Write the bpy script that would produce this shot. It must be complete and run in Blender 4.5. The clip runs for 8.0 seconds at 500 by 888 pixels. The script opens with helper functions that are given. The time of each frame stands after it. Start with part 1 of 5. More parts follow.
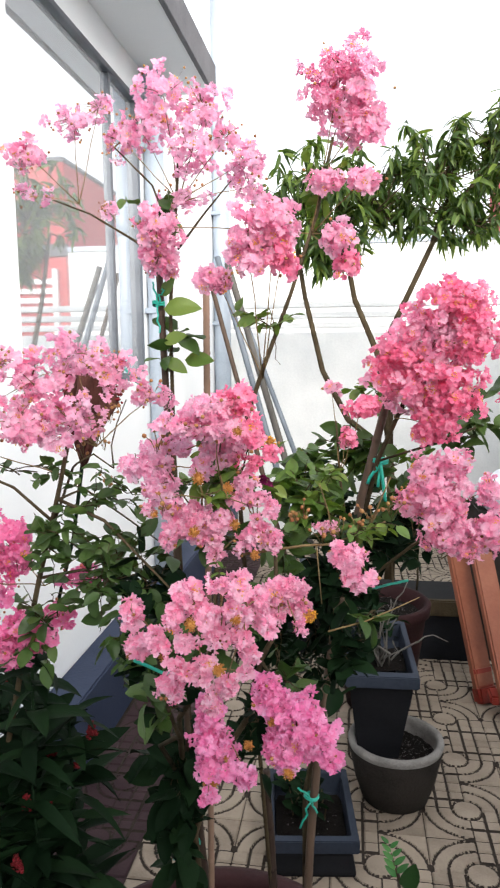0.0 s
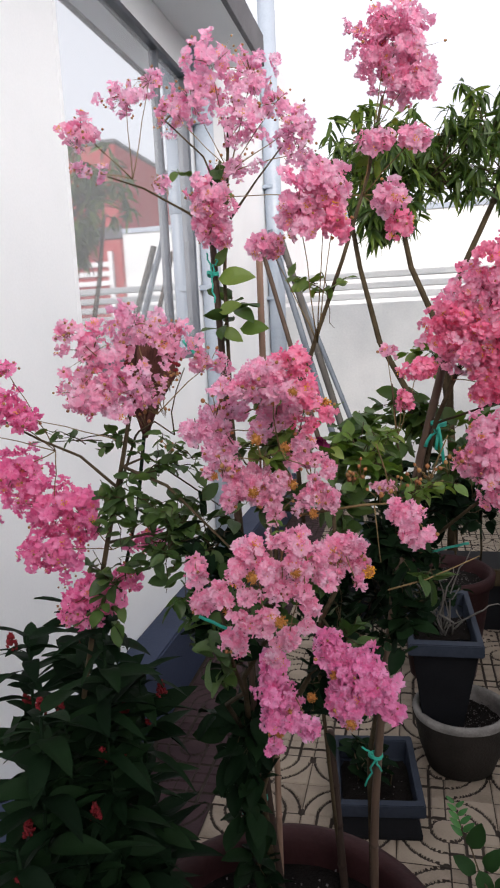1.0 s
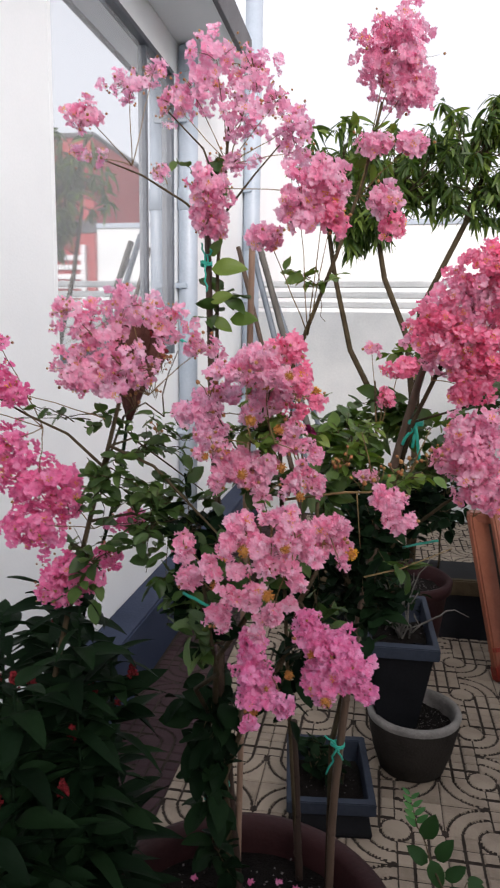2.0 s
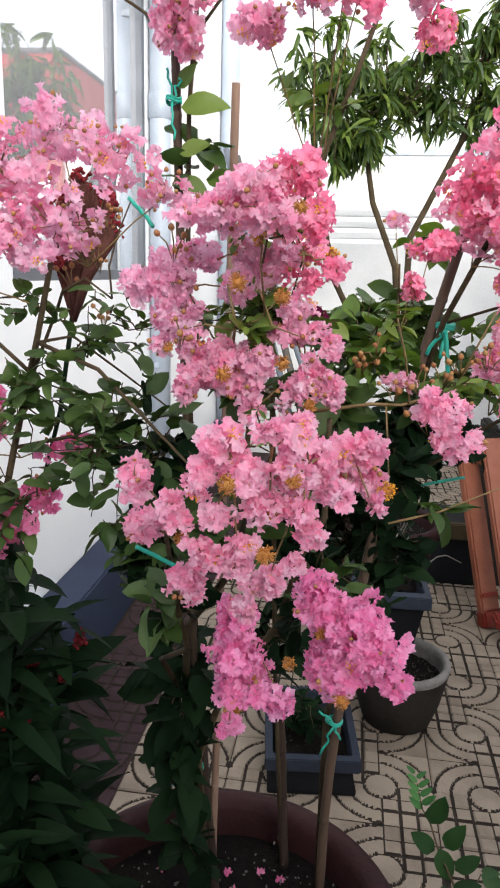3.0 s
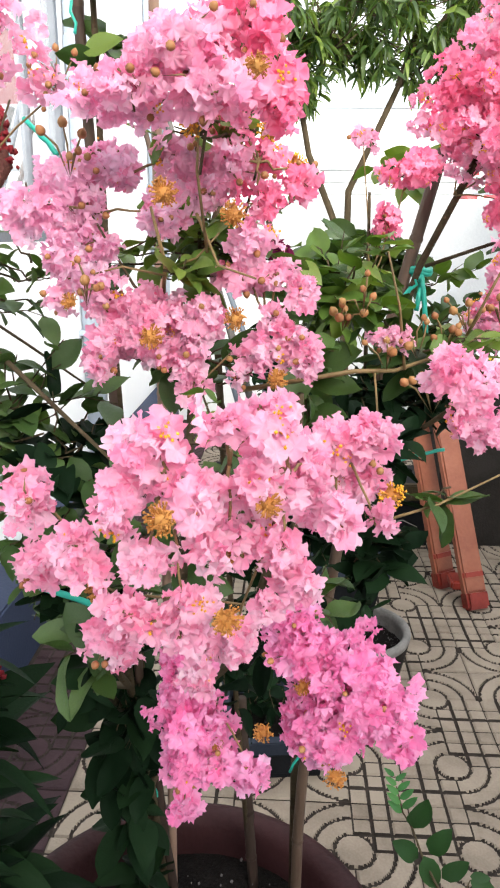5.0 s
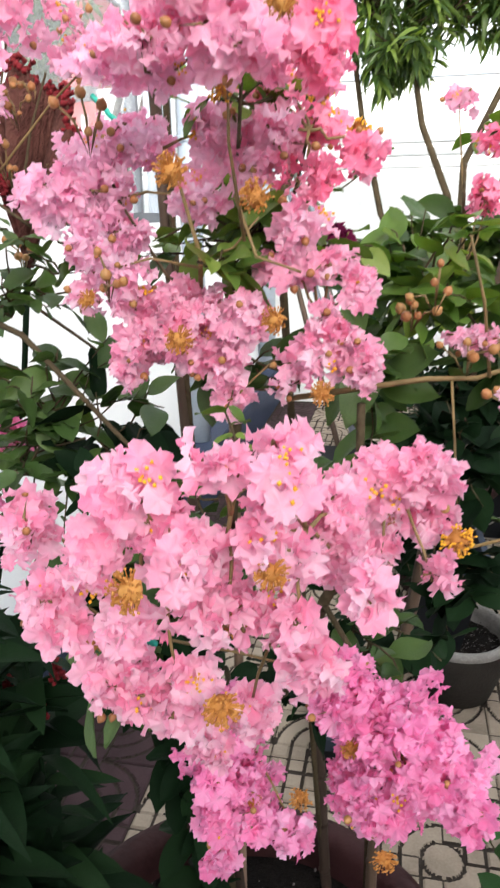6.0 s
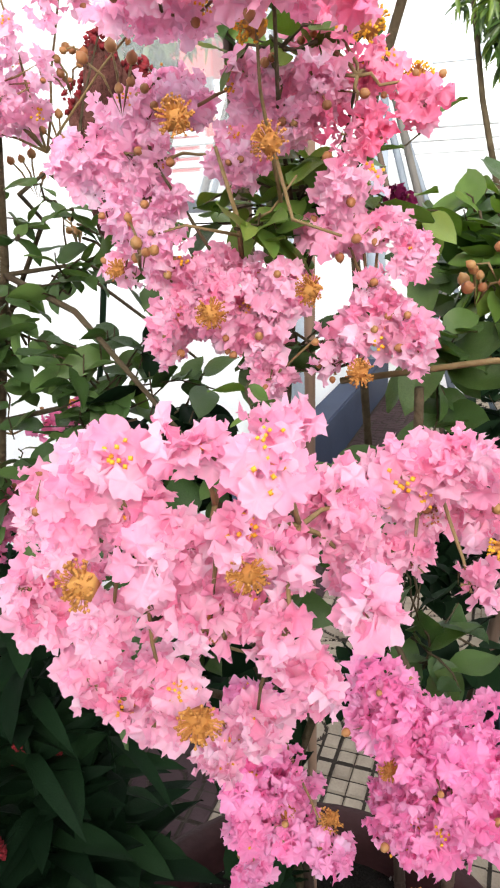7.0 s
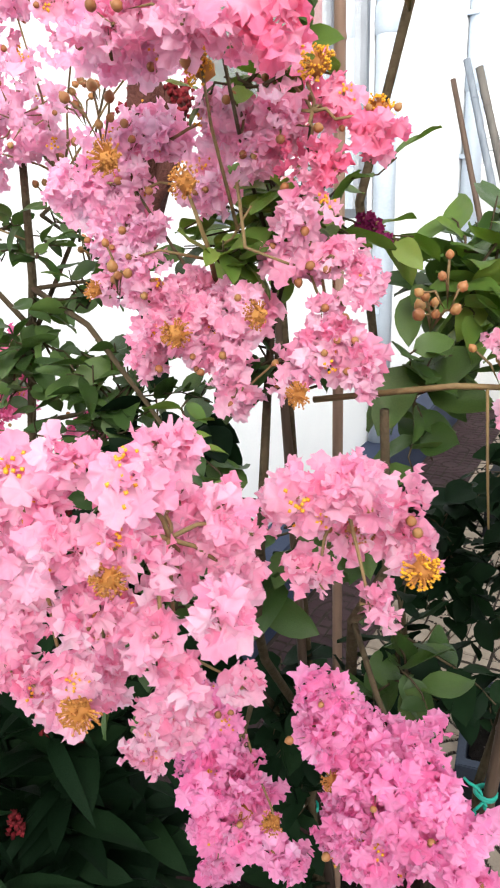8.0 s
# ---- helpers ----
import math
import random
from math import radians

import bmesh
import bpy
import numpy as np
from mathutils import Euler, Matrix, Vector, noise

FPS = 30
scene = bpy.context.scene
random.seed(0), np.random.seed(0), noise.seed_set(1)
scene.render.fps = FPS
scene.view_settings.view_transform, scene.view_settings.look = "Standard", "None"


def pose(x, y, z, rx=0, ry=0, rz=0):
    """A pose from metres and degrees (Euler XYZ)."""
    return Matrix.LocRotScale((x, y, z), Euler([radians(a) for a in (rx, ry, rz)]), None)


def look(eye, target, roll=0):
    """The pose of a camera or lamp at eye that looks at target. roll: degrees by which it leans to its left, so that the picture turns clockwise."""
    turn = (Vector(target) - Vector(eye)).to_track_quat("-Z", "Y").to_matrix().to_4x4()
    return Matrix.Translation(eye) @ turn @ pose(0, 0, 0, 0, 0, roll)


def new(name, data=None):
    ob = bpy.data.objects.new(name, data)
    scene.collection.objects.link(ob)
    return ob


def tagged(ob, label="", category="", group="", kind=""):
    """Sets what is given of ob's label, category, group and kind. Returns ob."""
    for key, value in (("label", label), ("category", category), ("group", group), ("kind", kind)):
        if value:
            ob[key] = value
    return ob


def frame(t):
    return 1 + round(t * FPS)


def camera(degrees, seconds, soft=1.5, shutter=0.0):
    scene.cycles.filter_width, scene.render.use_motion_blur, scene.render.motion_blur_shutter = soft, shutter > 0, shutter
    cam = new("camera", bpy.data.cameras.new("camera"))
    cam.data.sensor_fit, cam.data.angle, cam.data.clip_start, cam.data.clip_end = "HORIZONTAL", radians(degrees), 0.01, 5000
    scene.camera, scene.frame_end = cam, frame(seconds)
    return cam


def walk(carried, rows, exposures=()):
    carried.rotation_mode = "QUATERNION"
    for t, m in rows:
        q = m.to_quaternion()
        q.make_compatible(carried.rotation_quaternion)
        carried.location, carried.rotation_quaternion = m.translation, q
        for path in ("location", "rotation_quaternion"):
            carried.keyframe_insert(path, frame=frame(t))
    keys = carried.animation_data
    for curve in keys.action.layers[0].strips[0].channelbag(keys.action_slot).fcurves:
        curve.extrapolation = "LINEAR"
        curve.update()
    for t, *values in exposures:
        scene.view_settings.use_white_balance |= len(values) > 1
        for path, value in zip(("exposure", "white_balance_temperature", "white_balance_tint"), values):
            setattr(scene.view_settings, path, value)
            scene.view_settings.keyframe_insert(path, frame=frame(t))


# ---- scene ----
cam = camera(39.3, 8.0, 2.0, 0.2)
PATH = [
    (0, (0.001, 0.157, 1.550), (-0.286, 2.118, 1.284), -0.5),
    (0.5, (0.007, 0.150, 1.547), (-0.407, 2.089, 1.284), -2.2),
    (1, (0.005, 0.140, 1.538), (-0.445, 2.061, 1.211), -2.7),
    (1.5, (-0.024, 0.094, 1.544), (-0.476, 2.015, 1.217), -0.5),
    (2, (-0.019, 0.111, 1.520), (-0.364, 2.056, 1.204), 0.8),
    (2.2, (-0.021, 0.166, 1.492), (-0.319, 2.117, 1.164), 1.8),
    (3.3, (-0.071, 0.355, 1.440), (-0.310, 2.273, 0.924), 1.5),
    (3.5, (-0.069, 0.371, 1.437), (-0.269, 2.290, 0.909), 1.7),
    (4, (-0.074, 0.418, 1.435), (-0.245, 2.333, 0.885), 1.6),
    (4.5, (-0.083, 0.452, 1.422), (-0.190, 2.370, 0.862), -0.1),
    (4.7, (-0.087, 0.457, 1.418), (-0.178, 2.372, 0.849), 0.1),
    (5.8, (-0.062, 0.513, 1.442), (-0.365, 2.409, 0.880), -0.2),
    (6, (-0.060, 0.525, 1.425), (-0.458, 2.384, 0.803), -1.0),
    (6.5, (-0.052, 0.546, 1.412), (-0.637, 2.342, 0.753), -1.9),
    (7, (-0.038, 0.556, 1.414), (-0.726, 2.322, 0.772), -2.1),
    (7.5, (-0.019, 0.569, 1.419), (-0.833, 2.280, 0.778), -2.1),
    (8, (0.014, 0.566, 1.420), (-0.893, 2.238, 0.804), -1.9),
]
EXPOSURES = [(0.0, 0.60, 6500, 10), (0.5, 0.06, 6500, 15), (1.0, -0.07, 6500, 15), (1.5, -0.05, 6500, 15), (2.0, -0.09, 6500, 15), (3.5, 0.82, 6450, 10), (4.5, 1.15, 6500, 9), (6.0, 0.90, 6500, 9), (6.5, 1.0, 6500, 9), (7.5, 1.05, 6500, 9), (8.0, 1.0, 6500, 9)]
walk(cam, [(t, look(eye, target, roll)) for t, eye, target, roll in PATH], EXPOSURES)

# ---- world and sun ----
world = bpy.data.worlds.new("sky")
scene.world = world
world.use_nodes = True
wn, wl = world.node_tree.nodes, world.node_tree.links
sky = wn.new("ShaderNodeTexSky")
sky.sky_type, sky.sun_disc = "NISHITA", False
sky.sun_elevation, sky.sun_rotation = radians(24), radians(158)
sky.air_density, sky.dust_density = 1.0, 6.0
haze = wn.new("ShaderNodeMix")
haze.data_type = "RGBA"
haze.inputs[0].default_value = 0.75
haze.inputs[7].default_value = (14.0, 14.2, 14.5, 1)
wl.new(sky.outputs[0], haze.inputs[6])
wl.new(haze.outputs[2], wn["Background"].inputs[0])
wn["Background"].inputs[1].default_value = 0.10

sun = new("sun", bpy.data.lights.new("sun", "SUN"))
sun.data.energy, sun.data.angle, sun.data.color = 3.0, radians(40), (1.0, 0.96, 0.9)
sun.matrix_basis = look((2.7, -3.6, 2.9), (0, 1.2, 0.6))


# ---- materials ----
def material(name, rough=0.6, metal=0.0):
    m = bpy.data.materials.new(name)
    m.use_nodes = True
    b = m.node_tree.nodes["Principled BSDF"]
    b.inputs["Roughness"].default_value, b.inputs["Metallic"].default_value = rough, metal
    return m, m.node_tree.nodes, m.node_tree.links, b


def surface(name, dark, light, scale=6.0, rough=0.6, grain=80.0, bump=0.15, metal=0.0, spread=0.25, stretch=(1, 1, 1)):
    """A weathered surface: broad stains between two colours, fine grain and relief, and a shade of its own for each object."""
    m, n, l, b = material(name, rough, metal)
    b.inputs["Specular IOR Level"].default_value = 0.5 if rough < 0.5 else 0.3 if rough < 0.8 else 0.12
    co = n.new("ShaderNodeTexCoord")
    mp = n.new("ShaderNodeMapping")
    mp.inputs["Scale"].default_value = stretch
    l.new(co.outputs["Object"], mp.inputs["Vector"])
    big, fine = n.new("ShaderNodeTexNoise"), n.new("ShaderNodeTexNoise")
    big.inputs["Scale"].default_value, big.inputs["Detail"].default_value = scale, 5
    fine.inputs["Scale"].default_value, fine.inputs["Detail"].default_value = grain, 3
    for t in (big, fine):
        l.new(mp.outputs[0], t.inputs["Vector"])
    add = n.new("ShaderNodeMath")
    add.operation = "MULTIPLY_ADD"
    add.inputs[1].default_value = 0.35
    l.new(fine.outputs[0], add.inputs[0])
    l.new(big.outputs[0], add.inputs[2])
    info = n.new("ShaderNodeObjectInfo")
    more = n.new("ShaderNodeMath")
    more.operation = "MULTIPLY_ADD"
    more.inputs[1].default_value = spread
    l.new(info.outputs["Random"], more.inputs[0])
    l.new(add.outputs[0], more.inputs[2])
    ramp = n.new("ShaderNodeValToRGB")
    ramp.color_ramp.elements[0].position, ramp.color_ramp.elements[1].position = 0.42, 0.95
    ramp.color_ramp.elements[0].color, ramp.color_ramp.elements[1].color = (*dark, 1), (*light, 1)
    l.new(more.outputs[0], ramp.inputs[0])
    l.new(ramp.outputs[0], b.inputs["Base Color"])
    bp = n.new("ShaderNodeBump")
    bp.inputs["Strength"].default_value, bp.inputs["Distance"].default_value = bump, 0.01
    l.new(fine.outputs[0], bp.inputs["Height"])
    l.new(bp.outputs[0], b.inputs["Normal"])
    return m


def thin(name, colours, rough=0.5, through_light=0.35, tint=(1, 1, 1), grain=60.0, gloss=0.4, relief=0.25, own=0.75, drift=0.0):
    """Thin plant tissue: a colour for each leaf or flower, light coming through, fine veins."""
    m, n, l, b = material(name, rough)
    geo, info = n.new("ShaderNodeNewGeometry"), n.new("ShaderNodeObjectInfo")
    mix = n.new("ShaderNodeMath")
    mix.operation = "ADD"
    l.new(geo.outputs["Random Per Island"], mix.inputs[0])
    l.new(info.outputs["Random"], mix.inputs[1])
    wrap = n.new("ShaderNodeMath")
    wrap.operation = "FRACT"
    l.new(mix.outputs[0], wrap.inputs[0])
    co = n.new("ShaderNodeTexCoord")
    tex = n.new("ShaderNodeTexNoise")
    tex.inputs["Scale"].default_value, tex.inputs["Detail"].default_value = grain, 4
    l.new(co.outputs["Object"], tex.inputs["Vector"])
    shift = n.new("ShaderNodeMath")
    shift.operation = "MULTIPLY_ADD"
    shift.inputs[1].default_value = 0.5
    l.new(tex.outputs[0], shift.inputs[0])
    scaled = n.new("ShaderNodeMath")
    scaled.operation = "MULTIPLY_ADD"
    scaled.inputs[1].default_value, scaled.inputs[2].default_value = own, 0.255 - own / 2 - drift / 2
    l.new(wrap.outputs[0], scaled.inputs[0])
    broad = n.new("ShaderNodeTexNoise")
    broad.inputs["Scale"].default_value, broad.inputs["Detail"].default_value = grain * 0.35, 2
    l.new(co.outputs["Object"], broad.inputs["Vector"])
    both = n.new("ShaderNodeMath")
    both.operation = "MULTIPLY_ADD"
    both.inputs[1].default_value = drift
    l.new(broad.outputs[0], both.inputs[0])
    l.new(scaled.outputs[0], both.inputs[2])
    l.new(both.outputs[0], shift.inputs[2])
    ramp = n.new("ShaderNodeValToRGB")
    els = ramp.color_ramp.elements
    while len(els) < len(colours):
        els.new(0.5)
    for i, c in enumerate(colours):
        els[i].position, els[i].color = i / (len(colours) - 1), (*c, 1)
    l.new(shift.outputs[0], ramp.inputs[0])
    l.new(ramp.outputs[0], b.inputs["Base Color"])
    b.inputs["Specular IOR Level"].default_value = gloss
    tr = n.new("ShaderNodeBsdfTranslucent")
    tn = n.new("ShaderNodeMix")
    tn.data_type, tn.blend_type = "RGBA", "MULTIPLY"
    tn.inputs[0].default_value = 1.0
    tn.inputs[7].default_value = (*tint, 1)
    l.new(ramp.outputs[0], tn.inputs[6])
    l.new(tn.outputs[2], tr.inputs[0])
    sh = n.new("ShaderNodeMixShader")
    sh.inputs[0].default_value = through_light
    l.new(b.outputs[0], sh.inputs[1])
    l.new(tr.outputs[0], sh.inputs[2])
    l.new(sh.outputs[0], n["Material Output"].inputs["Surface"])
    bp = n.new("ShaderNodeBump")
    bp.inputs["Strength"].default_value, bp.inputs["Distance"].default_value = relief, 0.002
    l.new(tex.outputs[0], bp.inputs["Height"])
    l.new(bp.outputs[0], b.inputs["Normal"])
    return m


PAINT = surface("white_paint", (0.79, 0.82, 0.845), (0.88, 0.90, 0.92), 2.0, 0.7, 120, 0.08)
PLINTH = surface("blue_grey_paint", (0.018, 0.026, 0.050), (0.036, 0.048, 0.086), 4.0, 0.55, 90, 0.15)
RED_WALL = surface("red_wall_paint", (0.35, 0.05, 0.06), (0.50, 0.12, 0.12), 1.0, 0.7, 30, 0.1)
FENCE = surface("white_wash", (0.68, 0.71, 0.73), (0.85, 0.87, 0.88), 3.0, 0.8, 60, 0.2)
TILE = surface("cement_tile", (0.155, 0.122, 0.093), (0.31, 0.255, 0.20), 9.0, 0.75, 160, 0.2, spread=0.3)
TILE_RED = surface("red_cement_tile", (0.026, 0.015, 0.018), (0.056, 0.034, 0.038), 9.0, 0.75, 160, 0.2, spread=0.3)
GROUT = surface("grout_dirt", (0.018, 0.014, 0.012), (0.045, 0.036, 0.03), 30.0, 0.9, 200, 0.3)
GROUND = surface("packed_ground", (0.16, 0.14, 0.12), (0.30, 0.27, 0.23), 2.0, 0.9, 40, 0.3)
CLAY = surface("brown_clay", (0.013, 0.0052, 0.006), (0.033, 0.0125, 0.0135), 7.0, 0.6, 110, 0.15)
BLACK = surface("black_plastic", (0.005, 0.0055, 0.007), (0.012, 0.013, 0.016), 8.0, 0.65, 90, 0.08)
SLATE = surface("blue_grey_plastic", (0.012, 0.016, 0.025), (0.030, 0.038, 0.056), 8.0, 0.6, 90, 0.08)
CEMENT = surface("cast_cement", (0.012, 0.0105, 0.0095), (0.034, 0.030, 0.027), 8.0, 0.85, 120, 0.3)
CEMENT_RIM = surface("pale_cement", (0.09, 0.085, 0.08), (0.25, 0.24, 0.23), 14.0, 0.85, 140, 0.3)
SOIL = surface("potting_soil", (0.002, 0.0016, 0.0015), (0.009, 0.007, 0.006), 25.0, 0.95, 220, 0.8)
CRUMB = surface("pale_grit", (0.02, 0.018, 0.018), (0.15, 0.135, 0.135), 40.0, 0.8, 200, 0.2)
BARK = surface("grey_brown_bark", (0.030, 0.022, 0.012), (0.085, 0.064, 0.038), 18.0, 0.8, 120, 0.4)
TWIG = surface("green_twig", (0.09, 0.06, 0.025), (0.22, 0.15, 0.065), 30.0, 0.6, 150, 0.2)
CANE = surface("dry_bamboo", (0.040, 0.025, 0.018), (0.095, 0.062, 0.044), 14.0, 0.6, 90, 0.25, stretch=(1, 1, 0.15))
DARK_WOOD = surface("dark_brown_cane", (0.018, 0.012, 0.010), (0.05, 0.034, 0.027), 14.0, 0.7, 90, 0.25, stretch=(1, 1, 0.15))
PALE_POLE = surface("blue_grey_pole", (0.09, 0.11, 0.14), (0.19, 0.22, 0.26), 14.0, 0.6, 90, 0.15, stretch=(1, 1, 0.15))
PEACH = surface("peach_cane", (0.14, 0.085, 0.06), (0.28, 0.185, 0.135), 14.0, 0.65, 90, 0.2, stretch=(1, 1, 0.15))
CANE_GREY = surface("weathered_bamboo", (0.05, 0.047, 0.044), (0.13, 0.12, 0.11), 14.0, 0.7, 90, 0.25, stretch=(1, 1, 0.15))
ALU = surface("dark_window_frame", (0.07, 0.08, 0.095), (0.14, 0.155, 0.18), 5.0, 0.4, 80, 0.05, 0.3)
PIPE = surface("grey_blue_pipe", (0.25, 0.31, 0.38), (0.40, 0.46, 0.54), 5.0, 0.35, 80, 0.05)
TRIM = surface("dark_grey_edge", (0.06, 0.06, 0.07), (0.13, 0.13, 0.14), 5.0, 0.6, 80, 0.1)
ORANGE = surface("orange_plastic", (0.22, 0.062, 0.036), (0.34, 0.12, 0.068), 6.0, 0.45, 80, 0.08)
RED = surface("red_plastic", (0.17, 0.014, 0.010), (0.30, 0.035, 0.022), 10.0, 0.45, 80, 0.08)
BAG = surface("white_sack", (0.55, 0.60, 0.68), (0.82, 0.85, 0.90), 18.0, 0.5, 60, 0.3)
BAG_YELLOW = surface("yellow_print", (0.62, 0.45, 0.02), (0.80, 0.62, 0.06), 18.0, 0.5, 60, 0.2)
TWINE = surface("green_twine", (0.0, 0.20, 0.15), (0.02, 0.42, 0.32), 30.0, 0.45, 200, 0.1)
PETAL = thin("pink_petal", [(0.87, 0.19, 0.38), (0.93, 0.42, 0.61), (0.945, 0.64, 0.78), (0.955, 0.88, 0.95)], 0.7, 0.6, (1.0, 0.94, 0.98), 75, 0.05, 0.3, 0.34, 0.9)
PETAL_ROSE = thin("lilac_pink_petal", [(0.86, 0.16, 0.40), (0.92, 0.32, 0.60), (0.94, 0.49, 0.74), (0.95, 0.71, 0.90)], 0.7, 0.58, (1.0, 0.88, 0.97), 75, 0.05, 0.3, 0.34, 0.9)
PETAL_PALE = thin("pale_pink_petal", [(0.88, 0.24, 0.45), (0.93, 0.47, 0.66), (0.945, 0.68, 0.82), (0.955, 0.89, 0.955)], 0.7, 0.6, (1.0, 0.95, 1.0), 75, 0.05, 0.3, 0.34, 0.9)
PETAL_MAUVE = thin("mauve_pink_petal", [(0.76, 0.11, 0.33), (0.86, 0.22, 0.46), (0.91, 0.36, 0.60), (0.94, 0.55, 0.76)], 0.7, 0.55, (1.0, 0.84, 0.95), 75, 0.05, 0.3, 0.4, 0.8)
PETAL_DEEP = thin("deep_pink_petal", [(0.86, 0.13, 0.28), (0.92, 0.26, 0.44), (0.94, 0.42, 0.59), (0.955, 0.66, 0.79)], 0.7, 0.5, (1.0, 0.85, 0.92), 75, 0.05, 0.3, 0.4, 0.8)
PETAL_WILTED = thin("wilted_purple_petal", [(0.10, 0.012, 0.05), (0.20, 0.02, 0.09), (0.30, 0.04, 0.14)], 0.8, 0.3, (1.0, 0.6, 0.8), 90, 0.05, 0.3)
ANTHER = thin("yellow_anther", [(0.78, 0.36, 0.02), (0.88, 0.50, 0.03), (0.84, 0.42, 0.05)], 0.6, 0.15, (1, 0.8, 0.4), 200)
SPENT = thin("faded_orange_stamen", [(0.32, 0.12, 0.025), (0.48, 0.20, 0.045), (0.60, 0.30, 0.08)], 0.7, 0.15, (1, 0.8, 0.4), 200)
BUD = thin("brown_green_bud", [(0.20, 0.075, 0.03), (0.33, 0.14, 0.05), (0.34, 0.21, 0.075)], 0.5, 0.05, (1, 0.9, 0.5), 90)
LEAF = thin("green_leaf", [(0.026, 0.058, 0.014), (0.052, 0.105, 0.026), (0.105, 0.175, 0.044)], 0.45, 0.3, (0.9, 1.0, 0.35), 45, 0.5)
LEAF_LIGHT = thin("light_green_leaf", [(0.06, 0.12, 0.02), (0.12, 0.21, 0.04), (0.22, 0.30, 0.06)], 0.4, 0.35, (0.95, 1.0, 0.35), 45, 0.5)
# Dark leaf green, with the shade low in the beds put into the colour.
LEAF_DARK_SHADED = thin("shaded_dark_leaf", [(0.003, 0.009, 0.004), (0.006, 0.017, 0.007), (0.012, 0.030, 0.011)], 0.6, 0.10, (0.8, 1.0, 0.4), 45, 0.06)
MANGO = thin("mango_leaf", [(0.025, 0.055, 0.014), (0.06, 0.115, 0.025), (0.20, 0.28, 0.05)], 0.4, 0.42, (0.95, 1.0, 0.35), 25, 0.5)
PLUME = thin("dark_red_plume", [(0.09, 0.003, 0.005), (0.18, 0.006, 0.012), (0.26, 0.015, 0.025)], 0.8, 0.15, (1, 0.5, 0.5), 120)
SAPLING = thin("deep_green_leaf", [(0.010, 0.032, 0.010), (0.018, 0.052, 0.016), (0.03, 0.078, 0.024)], 0.45, 0.15, (0.8, 1.0, 0.4), 45, 0.2)
SPROUT = thin("sprout_leaf", [(0.03, 0.12, 0.035), (0.06, 0.20, 0.06), (0.10, 0.27, 0.08)], 0.4, 0.3, (0.8, 1.0, 0.4), 45, 0.4)
CREST = surface("dull_red_velvet", (0.05, 0.016, 0.014), (0.13, 0.055, 0.045), 30.0, 0.9, 300, 0.5)

GLASS, gn, gl, gb = material("window_glass", 0.03)
gb.inputs["Base Color"].default_value = (0.78, 0.81, 0.84, 1)
gb.inputs["Metallic"].default_value = 0.72


for dull in (BLACK, SLATE, CLAY, CEMENT, SOIL, BARK, DARK_WOOD, PLINTH, TILE_RED):
    dull.node_tree.nodes["Principled BSDF"].inputs["Specular IOR Level"].default_value = 0.12


# ---- building blocks ----
rng = np.random.default_rng(7)


def mesh_of(name, verts, faces, mats, index=None, smooth=True):
    me = bpy.data.meshes.new(name)
    me.from_pydata(np.asarray(verts).tolist(), [], [list(f) for f in faces])
    for m in mats if isinstance(mats, (list, tuple)) else [mats]:
        me.materials.append(m)
    if index is not None:
        me.polygons.foreach_set("material_index", np.asarray(index, dtype=np.int32))
    me.polygons.foreach_set("use_smooth", np.full(len(me.polygons), smooth))
    me.update()
    return me


def part(name, me, parent=None, label="", m=None):
    ob = new(name, me)
    ob.parent = parent
    if m is not None:
        ob.matrix_basis = m
    return tagged(ob, label)


def thing(name, label, category, group="", kind="", at=(0, 0, 0)):
    ob = new(name)
    ob.location = at
    return tagged(ob, label, category, group, kind)


def shaped(bm, name, mats, smooth=False):
    me = bpy.data.meshes.new(name)
    bmesh.ops.recalc_face_normals(bm, faces=bm.faces)
    bm.to_mesh(me)
    bm.free()
    for m in mats if isinstance(mats, (list, tuple)) else [mats]:
        me.materials.append(m)
    me.polygons.foreach_set("use_smooth", np.full(len(me.polygons), smooth))
    return me


def box(name, lo, hi, mat, bevel=0.004, base=(0, 0, 0)):
    bm = bmesh.new()
    bmesh.ops.create_cube(bm, size=1.0)
    for v in bm.verts:
        for i in range(3):
            v.co[i] = (lo[i] + hi[i]) / 2 + v.co[i] * (hi[i] - lo[i]) - base[i]
    if bevel:
        bmesh.ops.bevel(bm, geom=bm.edges[:], offset=bevel, segments=2, affect="EDGES")
    return shaped(bm, name, mat)


def tube_data(points, radii, sides=7, rough=0.0):
    pts = [Vector(p) for p in points]
    vs, fs = [], []
    for i, p in enumerate(pts):
        d = (pts[min(i + 1, len(pts) - 1)] - pts[max(i - 1, 0)]).normalized()
        a = d.orthogonal().normalized() if i == 0 else (a - d * a.dot(d)).normalized()
        c = d.cross(a)
        for k in range(sides):
            w = 2 * math.pi * k / sides
            r = radii[i] * (1 + rough * math.sin(3.1 * k + 1.7 * i))
            vs.append(p + (a * math.cos(w) + c * math.sin(w)) * r)
    for i in range(len(pts) - 1):
        for k in range(sides):
            q = (k + 1) % sides
            fs.append((i * sides + k, i * sides + q, (i + 1) * sides + q, (i + 1) * sides + k))
    fs.append(tuple(range(sides))[::-1])
    fs.append(tuple(range((len(pts) - 1) * sides, len(pts) * sides)))
    return [tuple(v) for v in vs], fs


